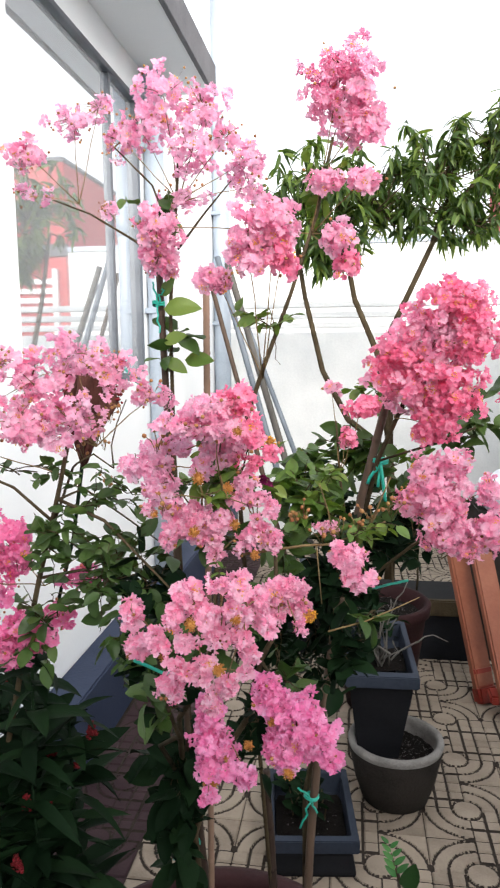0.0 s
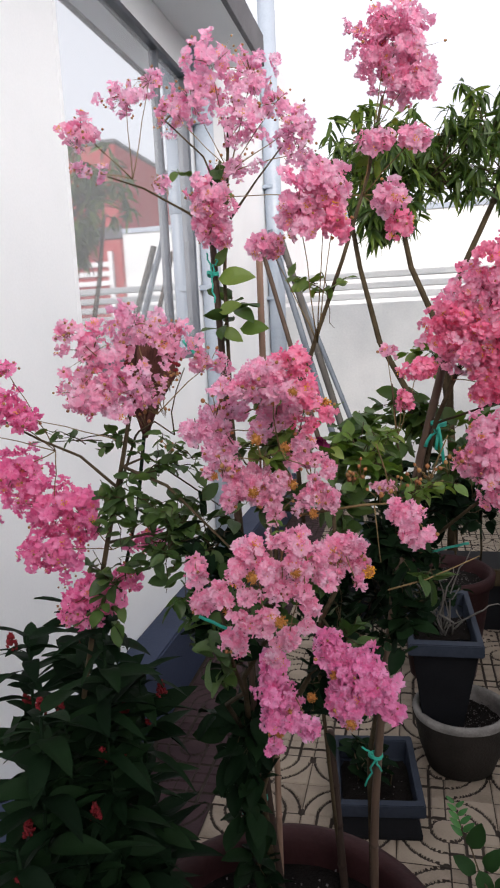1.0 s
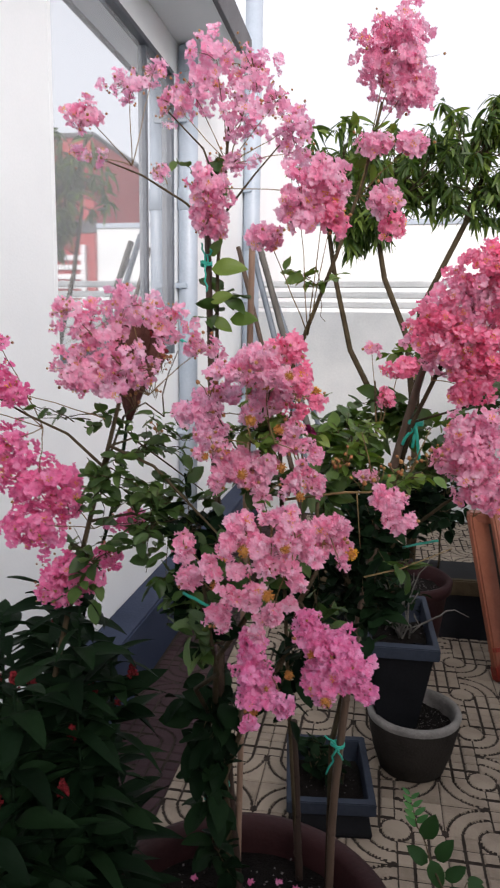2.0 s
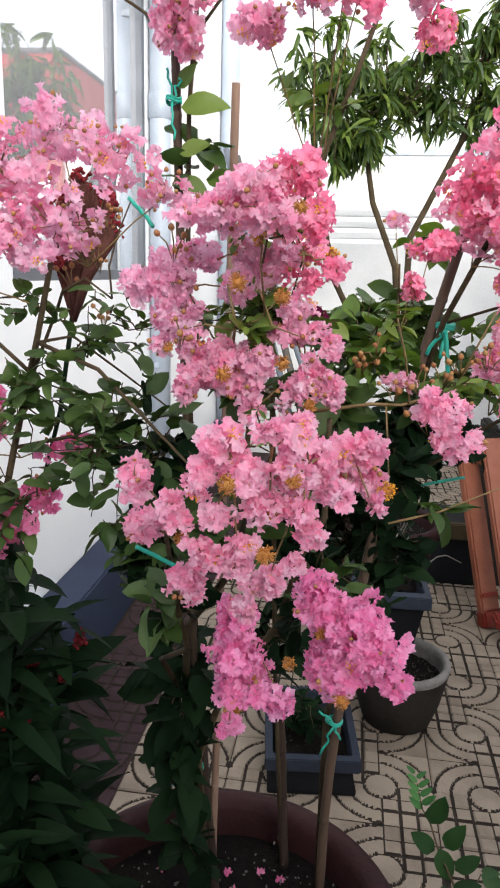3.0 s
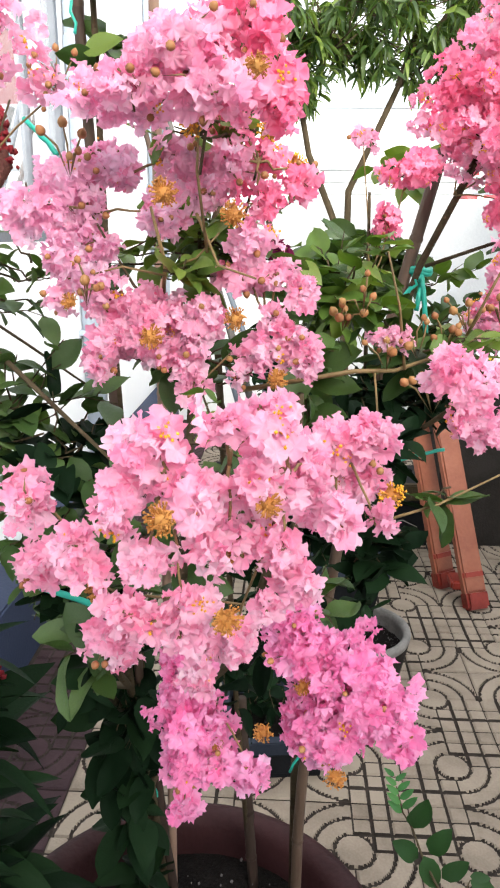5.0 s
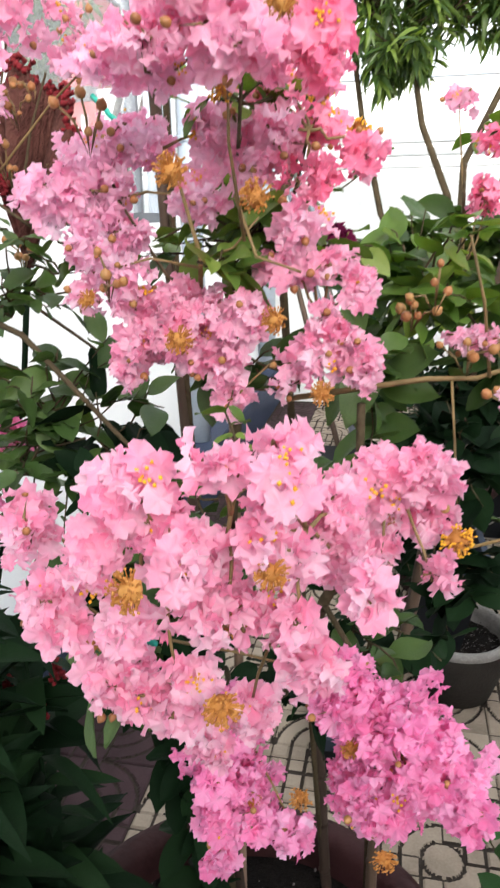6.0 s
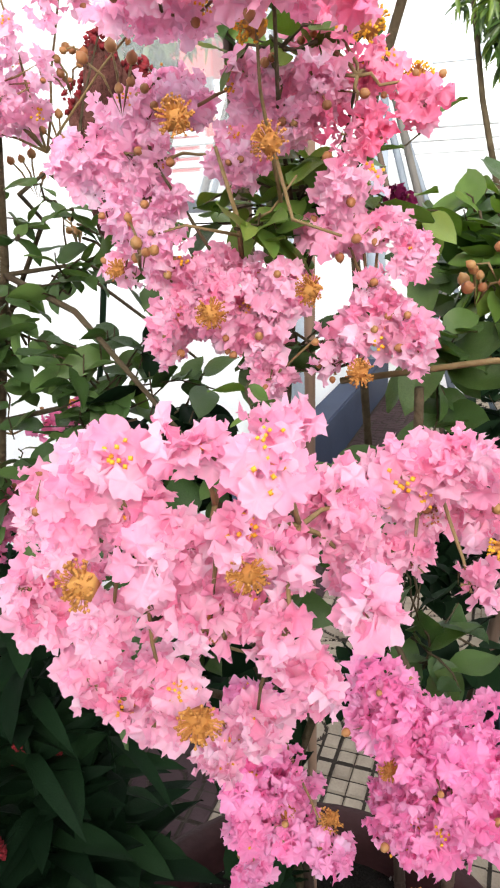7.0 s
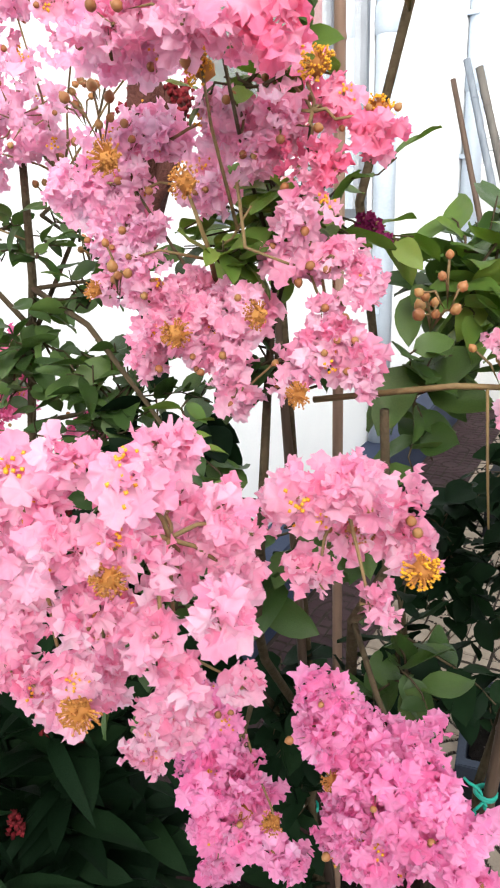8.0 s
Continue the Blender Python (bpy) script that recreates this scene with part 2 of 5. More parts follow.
class Pile:
    """Gathers pieces of geometry for one mesh."""

    def __init__(self):
        self.v, self.f, self.i = [], [], []
        self.count = 0

    def add(self, verts, faces, index=0):
        verts = np.asarray(verts, dtype=float)
        self.v.append(verts)
        self.f.extend([tuple(k + self.count for k in f) for f in faces])
        self.i.extend([index] * len(faces) if np.isscalar(index) else list(index))
        self.count += len(verts)

    def mesh(self, name, mats, smooth=True, weld=False):
        me = mesh_of(name, np.concatenate(self.v), self.f, mats, self.i, smooth)
        if weld:
            bm = bmesh.new()
            bm.from_mesh(me)
            bmesh.ops.remove_doubles(bm, verts=bm.verts[:], dist=1e-6)
            bm.to_mesh(me)
            bm.free()
        return me


def bend(a, b, sag=0.0, steps=7, wobble=0.004):
    a, b = np.array(a, float), np.array(b, float)
    out = []
    for i in range(steps):
        u = i / (steps - 1)
        p = a + (b - a) * u
        p[2] += sag * 4 * u * (1 - u)
        if 0 < i < steps - 1:
            p += rng.normal(0, wobble, 3)
        out.append(tuple(p))
    return out


def lathe(profile, sides=48, jitter=0.0):
    vs, fs = [], []
    n = len(profile)
    for k in range(sides):
        w = 2 * math.pi * k / sides
        for r, z in profile:
            q = r * (1 + jitter * math.sin(2 * w + 1) + jitter * 0.6 * math.sin(5 * w))
            vs.append((q * math.cos(w), q * math.sin(w), z))
    for k in range(sides):
        q = (k + 1) % sides
        for i in range(n - 1):
            fs.append((k * n + i, q * n + i, q * n + i + 1, k * n + i + 1))
    return vs, fs


def basis(d, spin=None):
    """A turn whose z axis points along d."""
    d = np.asarray(d, float)
    d = d / (np.linalg.norm(d) + 1e-9)
    a = np.cross(d, (0, 0, 1) if abs(d[2]) < 0.9 else (1, 0, 0))
    a /= np.linalg.norm(a)
    c = np.cross(d, a)
    s = rng.uniform(0, 2 * math.pi) if spin is None else spin
    x = a * math.cos(s) + c * math.sin(s)
    return np.stack([x, np.cross(d, x), d], axis=1)


def pose_of(p, turn, size=1.0):
    m = Matrix.Identity(4)
    for r in range(3):
        for c in range(3):
            m[r][c] = turn[r, c] * size
        m[r][3] = p[r]
    return m


# The plants are laid out in a frame of their own, 1.67 times as large as the yard.
GROWTH = Matrix.Translation((0.0025, 0.1574, 0.6184)) @ pose(0, 0, 0, 0, 0, 1.0) @ Matrix.Scale(0.599, 4)
GROUND_Z = -0.6184 / 0.599


def grown(ob):
    """Bring a plant, or what is tied to it, from the plants' frame into the yard."""
    ob.matrix_basis = GROWTH @ ob.matrix_basis
    return ob


def G(x, y, z):
    """A place in the yard, in the plants' frame."""
    return tuple(GROWTH.inverted() @ Vector((x, y, z)))


# ---- leaves ----
def leaf_data(length, width, fold=0.25, droop=0.3, wave=0.05, tip=1.0, rows=6):
    vs, fs = [], []
    for i in range(rows + 1):
        u = i / rows
        w = width / 2 * (math.sin(math.pi * u ** 0.85) ** 0.62 if 0 < u < 1 else 0.02) * (1 - 0.15 * u * tip)
        z = -droop * length * u * u
        for k, s in enumerate((-1, -0.5, 0, 0.5, 1)):
            vs.append((w * s, length * u, z + abs(s) * w * fold + wave * width * math.sin(7 * u + 2 * s)))
    for i in range(rows):
        for k in range(4):
            a = i * 5 + k
            fs.append((a, a + 1, a + 6, a + 5))
    return np.array(vs), fs


OVATE = [leaf_data(1, 0.62, 0.22, d, 0.05) for d in (-0.05, 0.12, 0.3)]
LANCE = [leaf_data(1, 0.24, 0.25, d, 0.05) for d in (0.15, 0.4, 0.8)]


def leaf_turn(out, lift):
    """A leaf's axes: it grows along out (y), its upper face towards the sky (z)."""
    y = np.array([out[0], out[1], lift], float)
    y /= np.linalg.norm(y)
    x = np.cross(y, (0, 0, 1))
    x /= np.linalg.norm(x) + 1e-9
    z = np.cross(x, y)
    roll = rng.normal(0, 0.5)
    x, z = x * math.cos(roll) + z * math.sin(roll), z * math.cos(roll) - x * math.sin(roll)
    return np.stack([x, y, z], axis=1)


def facing(d, up):
    """A leaf's axes: it grows along d (y), its upper face towards up (z)."""
    y = np.array(d, float) / np.linalg.norm(d)
    x = np.cross(y, up)
    x /= np.linalg.norm(x)
    return np.stack([x, y, np.cross(x, y)], axis=1)


def foliage(parent, zones, mat, kinds, single=0, name="leaf", lift=(-0.9, 0.7)):
    """Leafy twigs in rounded zones (x, y, z, rx, ry, rz, leaves, length): the first leaves single, the rest joined."""
    meshes = [mesh_of(name, v, f, mat) for v, f in kinds] if single else []
    pile, wood = Pile(), Pile()
    for x, y, z, rx, ry, rz, count, length in zones:
        c, r = np.array([x, y, z]), np.array([rx, ry, rz])
        left = int(count)
        while left > 0:
            g = rng.normal(0, 1, 3)
            g /= np.linalg.norm(g)
            a = c + g * r * rng.uniform(-0.35, 0.2) + rng.normal(0, 0.15, 3) * r
            b = c + g * r * rng.uniform(0.7, 1.05)
            pts = np.array(bend(a, b, rng.uniform(-0.1, 0.15) * np.linalg.norm(b - a), 6, 0.003))
            v, f = tube_data([tuple(q) for q in pts], np.linspace(0.0015, 0.0007, 6), 4)
            wood.add(v, f)
            way = (b - a) / (np.linalg.norm(b - a) + 1e-9)
            n = min(left, int(rng.integers(4, 8)))
            left -= n
            for i in range(n):
                u = (0.15 + 0.85 * (i + rng.uniform(0.2, 0.8)) / n) * 5
                k = min(int(u), 4)
                p = pts[k] + (pts[k + 1] - pts[k]) * (u - k)
                side = np.array([-way[1], way[0]]) + 1e-3
                side = side / np.linalg.norm(side) * (1 if i % 2 else -1)
                out = way[:2] * 0.5 + side * 0.8 + rng.normal(0, 0.35, 2)
                turn = leaf_turn(out, rng.uniform(*lift))
                s = length * rng.uniform(0.6, 1.2)
                k = rng.integers(len(kinds))
                if single > 0:
                    part(name, meshes[k], parent, m=pose_of(p, turn, s))
                    single -= 1
                else:
                    v, f = kinds[k]
                    pile.add((v * s) @ turn.T + p, f)
    tagged(part("twig", wood.mesh("twig", BARK), parent), kind="stuff")
    if pile.count:
        tagged(part("foliage", pile.mesh("foliage", mat), parent), kind="stuff")


# ---- flowers ----
def petal_data(rings, segs, length, width):
    """One petal, growing along y: a round, deeply crumpled blade with a frilled edge on a thin claw."""
    vs, fs = [], []
    centre, r = 0.62 * length, 0.54 * width
    p1, p2, p3, p4 = rng.uniform(0, 6.28, 4)
    k1, k2, k3 = rng.integers(2, 4), rng.integers(8, 12), rng.integers(5, 8)
    cup, tilt = rng.uniform(-0.5, 0.6), rng.uniform(-0.6, 0.7)
    fringe = rng.normal(0, 0.06, segs)
    vs.append((0, centre, 0))
    for i in range(1, rings + 1):
        q = i / rings
        for k in range(segs):
            w = 2 * math.pi * k / segs
            edge = 1 + q ** 2 * 0.10 * math.sin(k1 * w + p4) + q ** 3 * (0.13 * math.sin(k2 * w + p2) + fringe[k])
            x, y = r * q * edge * math.cos(w), r * q * edge * math.sin(w)
            wave = q ** 1.4 * 0.24 * math.sin(k1 * w + p1) + q ** 2 * 0.30 * math.sin(k3 * w + p3) + q ** 3 * 0.16 * math.sin(k2 * w + p1)
            z = r * (cup * q * q + wave + 0.12 * math.sin(4 * q + p2) * math.sin(2 * w + p1)) + tilt * y
            vs.append((x, centre + y, z))
    for k in range(segs):
        fs.append((0, 1 + k, 1 + (k + 1) % segs))
    for i in range(rings - 1):
        for k in range(segs):
            a, b = 1 + i * segs + k, 1 + i * segs + (k + 1) % segs
            fs.append((a, a + segs, b + segs, b))
    n = len(vs)
    c = 0.035 * width
    vs += [(-c, 0, 0), (c, 0, 0), (c, centre, 0.0), (-c, centre, 0.0)]
    fs.append((n, n + 1, n + 2, n + 3))
    return np.array(vs), fs


def ball_data(r, squash=1.0):
    v = np.array([(1, 0, 0), (-1, 0, 0), (0, 1, 0), (0, -1, 0), (0, 0, squash), (0, 0, -squash)], float) * r
    f = [(0, 2, 4), (2, 1, 4), (1, 3, 4), (3, 0, 4), (2, 0, 5), (1, 2, 5), (3, 1, 5), (0, 3, 5)]
    return v, f


def floret_data(rows, cols, size=0.0155, stamens=0):
    """Six crinkled petals round a small calyx; the face looks along z."""
    p = Pile()
    for k in range(6):
        v, f = petal_data(rows, cols, size * rng.uniform(0.85, 1.2), size * rng.uniform(0.62, 0.9))
        up = radians(rng.uniform(-10, 45))
        r1 = np.array([[1, 0, 0], [0, math.cos(up), -math.sin(up)], [0, math.sin(up), math.cos(up)]])
        w = k * math.pi / 3 + rng.normal(0, 0.15)
        r2 = np.array([[math.cos(w), -math.sin(w), 0], [math.sin(w), math.cos(w), 0], [0, 0, 1]])
        p.add(v @ r1.T @ r2.T, f, 0)
    for k in range(stamens):
        d = np.array([rng.normal(0, 0.5), rng.normal(0, 0.5), 1.0])
        d = d / np.linalg.norm(d) * size * rng.uniform(0.35, 0.75)
        v, f = ball_data(size * 0.085)
        p.add(v + d, f, 1)
    return np.concatenate(p.v), p.f, p.i


FINE = [floret_data(3, 26, 0.0165) for k in range(11)] + [floret_data(3, 26, 0.0165, stamens=9)]
COARSE = [floret_data(2, 18, 0.0175) for k in range(9)] + [floret_data(2, 18, 0.0175, stamens=9) for k in range(3)]


def tuft_data(r):
    """A round head of stamens past its prime: many short threads with anthers."""
    p = Pile()
    for k in range(80):
        d = rng.normal(0, 1, 3)
        d[2] = abs(d[2]) * 0.8 + 0.15
        d /= np.linalg.norm(d)
        end = d * r * rng.uniform(0.75, 1.1)
        side = np.cross(d, (0.3, 0.5, 0.8))
        side = side / np.linalg.norm(side) * r * 0.035
        p.add([-side, side, end + side, end - side], [(0, 1, 2, 3)], 1)
        v, f = ball_data(r * 0.095)
        p.add(v + end, f, 0)
    v, f = ball_data(r * 0.75)
    p.add(v, f, 1)
    return np.concatenate(p.v), p.f, p.i


TUFTS = [tuft_data(0.0075) for k in range(3)]


def cluster(parent, blob, others, kinds, petal, step, single=0, buds=3, gap=1.0, scale=1.0):
    """A panicle: florets set close over an uneven rounded body, with buds at its edge. Some florets are meshes of their own."""
    cx, cy, cz, rx, rz = blob
    c = np.array([cx, cy, cz])
    r = np.array([rx, (rx + rz) * 0.45, rz]) - 0.007 * scale
    r = np.maximum(r, 0.005)
    lump = rng.uniform(0, 6.28, 3)
    pile = Pile()
    mats = [petal, ANTHER, BUD]
    area = 4 * math.pi * ((r[0] * r[1]) ** 1.6 / 3 + (r[0] * r[2]) ** 1.6 / 3 + (r[1] * r[2]) ** 1.6 / 3) ** (1 / 1.6)
    n = max(5, int(area / step ** 2 * gap))
    alone = []
    for layer, share in ((1.0, 0.8), (1.25, 0.26), (1.6, 0.09), (0.55, 0.22)):
        m = int(n * share)
        for i in range(m):
            zz = 1 - 2 * (i + 0.5) / m
            w = i * 2.399963 + lump[0]
            d = np.array([math.cos(w) * math.sqrt(1 - zz * zz), math.sin(w) * math.sqrt(1 - zz * zz), zz]) + rng.normal(0, 0.08, 3)
            d /= np.linalg.norm(d)
            if layer > 0.7 and math.sin(5.5 * d[0] + lump[1]) + math.sin(6.5 * d[2] + lump[2]) + math.sin(5 * d[1] + lump[0]) > 1.05:
                continue
            bump = 1 + 0.19 * math.sin(4.5 * d[0] + lump[1]) + 0.19 * math.sin(5.5 * d[2] + lump[2]) + rng.normal(0, 0.15)
            p = d * r * min(layer, 1.0) * bump + d * max(layer - 1.0, 0.0) * min(r) * 1.1
            inside = False
            for o in others:
                if o[:3] == blob[:3]:
                    continue
                q = (p + c - np.array(o[:3])) / np.array([o[3], (o[3] + o[4]) * 0.45, o[4]])
                if q @ q < 0.42:
                    inside = True
                    break
            if inside:
                continue
            face = d / r + 0
            face = face / np.linalg.norm(face) + rng.normal(0, 0.32, 3) + np.array([0, -0.1, 0.1])
            turn = basis(face)
            s = rng.uniform(0.8, 1.15) * scale
            k = rng.integers(len(kinds))
            p = p - turn[:, 2] * 0.004
            if layer == 1.0 and len(alone) < single and d[1] < 0.3:
                alone.append((k, p, turn, s))
            else:
                v, f, ix = (kinds if layer > 0.7 else COARSE)[k]
                s *= 1.0 if layer > 0.7 else 0.85
                pile.add((v * s) @ turn.T + p, f, ix)
    rachis = Pile()
    for i in range(buds + 5):
        d = rng.normal(0, 1, 3)
        d[1] -= 0.6
        d /= np.linalg.norm(d)
        tip = d * r * (rng.uniform(1.1, 1.45) if i < buds else 0.8)
        if i < buds:
            size = rng.uniform(0.0022, 0.0034)
            v, f = lathe([(0.0, -size), (size * 0.8, -size * 0.6), (size, 0.0), (size * 0.7, size * 0.7), (0.0, size * 1.3)], 9)
            v = np.array(v)
            rachis.add((v + (0, 0, size * 1.2)) @ basis(d).T + tip, f, 1)
        tv, tf = tube_data([(0, 0, 0), d * r * 0.6 + rng.normal(0, 0.003, 3), tip], [0.0, 0.0010, 0.0], 4)
        rachis.add(tv, tf, 0)
    head = part("panicle", rachis.mesh("panicle", [TWIG, BUD], True, True), parent, m=Matrix.Translation(c))
    if pile.count:
        tagged(part("blossom", pile.mesh("blossom", mats), head), kind="stuff")
    for k, p, turn, s in alone:
        part("floret", floret_mesh(k, kinds, petal), head, m=pose_of(p, turn, s))
    return head


FLORETS = {}


def floret_mesh(k, kinds, petal):
    key = (k, petal.name)
    if key not in FLORETS:
        v, f, ix = kinds[k]
        FLORETS[key] = mesh_of("floret", v, f, [petal, ANTHER], ix)
    return FLORETS[key]


def stems(parent, lines, mat, name="stem", sides=7):
    """Tapered stems; each line is (points, base radius, tip radius)."""
    for pts, r0, r1 in lines:
        n = len(pts)
        v, f = tube_data(pts, [r0 + (r1 - r0) * i / (n - 1) for i in range(n)], sides, 0.06)
        part(name, mesh_of(name, v, f, mat), parent)


def stalks(parent, blobs, joints, mat):
    """Flower stalks: from the nearest joint on the stems below up to each panicle."""
    for b in blobs:
        c = np.array(b[:3])
        j = min((np.array(q, float) for q in joints), key=lambda q: np.linalg.norm((c - q) * (1, 3, 1)) + (0.03 if q[2] > c[2] else 0))
        v, f = tube_data(bend(j, c, 0.003, 6, 0.001), np.linspace(0.0013, 0.0008, 6), 5)
        part("flower_stalk", mesh_of("flower_stalk", v, f, mat), parent)


# ---- the house ----
house = thing("wall_west", "white painted house wall with a blue-grey plinth", "wall", kind="structure")
WX = -1.11
part("masonry", box("masonry", (WX - 0.2, -2.0, 0), (WX, 2.40, 3.8), PAINT, 0), house)
part("masonry", box("masonry", (WX - 0.2, 2.40, 0), (WX, 3.84, 1.40), PAINT, 0), house)
part("masonry", box("masonry", (WX - 0.2, 2.40, 2.84), (WX, 3.84, 3.8), PAINT, 0), house)
part("masonry", box("masonry", (WX - 0.2, 3.84, 0), (WX, 9.0, 3.8), PAINT, 0), house)
part("plinth", box("plinth", (WX + 0.001, -1.4, 0), (WX + 0.155, 5.95, 0.295), PLINTH, 0.008), house, "blue-grey painted plinth ledge")

window = thing("window_1", "dark-framed sliding window with reflecting glass", "window", kind="structure")
for lo, hi in (((WX - 0.065, 3.80, 1.40), (WX + 0.005, 3.84, 2.84)), ((WX - 0.065, 2.43, 1.40), (WX, 3.80, 1.44)), ((WX - 0.065, 2.43, 2.81), (WX + 0.005, 3.80, 2.84)), ((WX - 0.06, 3.41, 1.44), (WX - 0.005, 3.44, 2.81))):
    part("frame", box("frame", lo, hi, ALU, 0.003), window)
part("frame", box("frame", (WX - 0.065, 2.40, 1.40), (WX, 2.43, 2.84), PAINT, 0.003), window, "white painted jamb")
for lo, hi in (((WX - 0.03, 2.43, 1.44), (WX - 0.024, 3.41, 2.81)), ((WX - 0.03, 3.44, 1.44), (WX - 0.024, 3.80, 2.81))):
    part("pane", box("pane", lo, hi, GLASS, 0), window)

canopy = thing("canopy", "white concrete slab over the window with a dark edge", "canopy", kind="structure")
part("slab", box("slab", (WX, -1.5, 3.00), (-0.81, 4.30, 3.12), PAINT, 0.004), canopy)
part("edge", box("edge", (-0.81, -1.5, 2.985), (-0.785, 4.31, 3.15), TRIM, 0.003), canopy, "dark grey edge strip")


def drainpipe(y, r, top, label):
    """A plastic pipe up the house wall: two lengths with a socket, held by brackets."""
    ob = thing("drainpipe", label, "pipe", "drainpipes on the house", at=(WX + r + 0.004, y, 0))
    v, f = tube_data([(0, 0, 0.296 if r < 0.06 else 0), (0, 0, 1.8), (0, 0, top)], [r] * 3, 24)
    part("pipe", mesh_of("pipe", v, f, PIPE), ob)
    v, f = lathe([(r, 2.16), (r + 0.006, 2.165), (r + 0.007, 2.27), (r, 2.28)], 24)
    part("socket", mesh_of("socket", v, f, PIPE), ob)
    for z in (0.95, 1.75, 2.6):
        part("bracket", box("bracket", (-r - 0.003, -r - 0.012, z), (0.01, r + 0.012, z + 0.028), PIPE, 0.003), ob)


drainpipe(3.93, 0.052, 2.985, "grey-blue plastic drainpipe beside the window")
drainpipe(5.80, 0.066, 5.0, "grey-blue plastic drainpipe in the far corner of the wall")

# Unseen wall added behind the camera to keep low sun off the pots.
south_blocker = thing("south_shade_wall", "added unseen white wall that shades the low parts of the yard", "wall", kind="structure")
part("masonry", box("masonry", (WX - 0.2, -1.55, -0.02), (1.85, -1.4, 2.30), PAINT, 0), south_blocker)

# Added out of view on the right; blocks sun and sky near the ground.
east_blocker = thing("east_shade_wall", "added unseen white wall shading the yard from the right", "wall", kind="structure")
part("masonry", box("masonry", (1.7, -1.4, -0.02), (1.85, 5.95, 2.5), FENCE, 0), east_blocker)

# ---- ground, far walls ----
gm = mesh_of("ground", [(-400, -400, -0.03), (400, -400, -0.03), (400, 400, -0.03), (-400, 400, -0.03)], [(0, 1, 2, 3)], GROUND)
tagged(part("ground", gm), "bare packed ground beyond the yard", "ground", kind="structure")

fence = thing("fence_wall", "whitewashed garden wall with a slatted top", "wall", kind="structure")
part("masonry", box("masonry", (WX + 0.002, 5.95, -0.02), (1.95, 6.10, 1.69), FENCE, 0.004), fence)
for z in (1.725, 1.805, 1.89):
    part("slat", box("slat", (WX + 0.002, 5.97, z), (1.9, 6.08, z + 0.048), FENCE, 0.004), fence)
for x in (0.9, 1.75):
    part("post", box("post", (x, 5.965, 1.69), (x + 0.1, 6.085, 1.945), FENCE, 0.004), fence)
far = thing("far_wall", "pale rendered wall of the next plot with a grey coping", "wall", kind="structure")
part("masonry", box("masonry", (-5.0, 11.5, -0.02), (2.4, 11.7, 3.18), FENCE, 0.004), far)
part("coping", box("coping", (-5.0, 11.47, 3.18), (2.4, 11.73, 3.26), PIPE, 0.004), far)


neighbour = thing("neighbour_house", "red house with a grey band and white louvres", "house")
part("wall", box("wall", (2.55, 11.8, -0.02), (8.5, 14.5, 4.7), RED_WALL, 0.02), neighbour)
part("roof", box("roof", (2.53, 11.78, 4.7), (8.52, 14.52, 4.78), TRIM, 0.02), neighbour)
part("band", box("band", (2.52, 11.76, 3.15), (8.53, 11.81, 3.36), TRIM, 0.01), neighbour, "dark grey band across the wall")
for x in (2.8, 5.2):
    for k in range(6):
        part("louvre", box("louvre", (x, 11.74, 1.9 + 0.16 * k), (x + 1.6, 11.8, 1.98 + 0.16 * k), PAINT, 0.006), neighbour)
    part("window_frame", box("window_frame", (x - 0.08, 11.73, 1.8), (x, 11.8, 2.95), PAINT, 0.006), neighbour)

# ---- pots ----
def pot_ring(name, label, at, profile, mat, soil_r, soil_z, sides=56, jitter=0.0, rim=None):
    pot = thing(name, label, "plant pot", at=at)
    v, f = lathe(profile, sides, jitter)
    part("body", mesh_of("body", v, f, mat), pot)
    if rim:
        v, f = lathe(rim[0], sides, jitter)
        part("rim", mesh_of("rim", v, f, rim[1]), pot, rim[2])
    soil(pot, soil_r, soil_z)
    return pot


def soil(pot, r, z, square=False, grit=260):
    vs, fs = [(0, 0, z + 0.012)], []
    rings, sides = 7, 30
    for i in range(1, rings + 1):
        for k in range(sides):
            w = 2 * math.pi * k / sides
            q = r * i / rings
            x, y = q * math.cos(w), q * math.sin(w)
            if square:
                s = q / max(abs(math.cos(w)), abs(math.sin(w))) if q else 0
                x, y = s * math.cos(w), s * math.sin(w)
            vs.append((x, y, z + 0.012 * (1 - (i / rings) ** 2) + rng.normal(0, 0.003)))
    for k in range(sides):
        fs.append((0, 1 + k, 1 + (k + 1) % sides))
    for i in range(rings - 1):
        for k in range(sides):
            a, b = 1 + i * sides + k, 1 + i * sides + (k + 1) % sides
            fs.append((a, a + sides, b + sides, b))
    part("soil", mesh_of("soil", vs, fs, SOIL), pot, "dark crumbly potting soil")
    pile = Pile()
    for k in range(grit):
        w, q = rng.uniform(0, 6.28), r * math.sqrt(rng.uniform(0, 0.9))
        v, f = ball_data(rng.uniform(0.001, 0.0034), 0.6)
        pile.add(v @ basis(rng.normal(0, 1, 3)).T + (q * math.cos(w), q * math.sin(w), z + 0.012), f)
    tagged(part("grit", pile.mesh("grit", CRUMB, False), pot), kind="stuff")


PC = (-0.195, 1.07, 0.0)
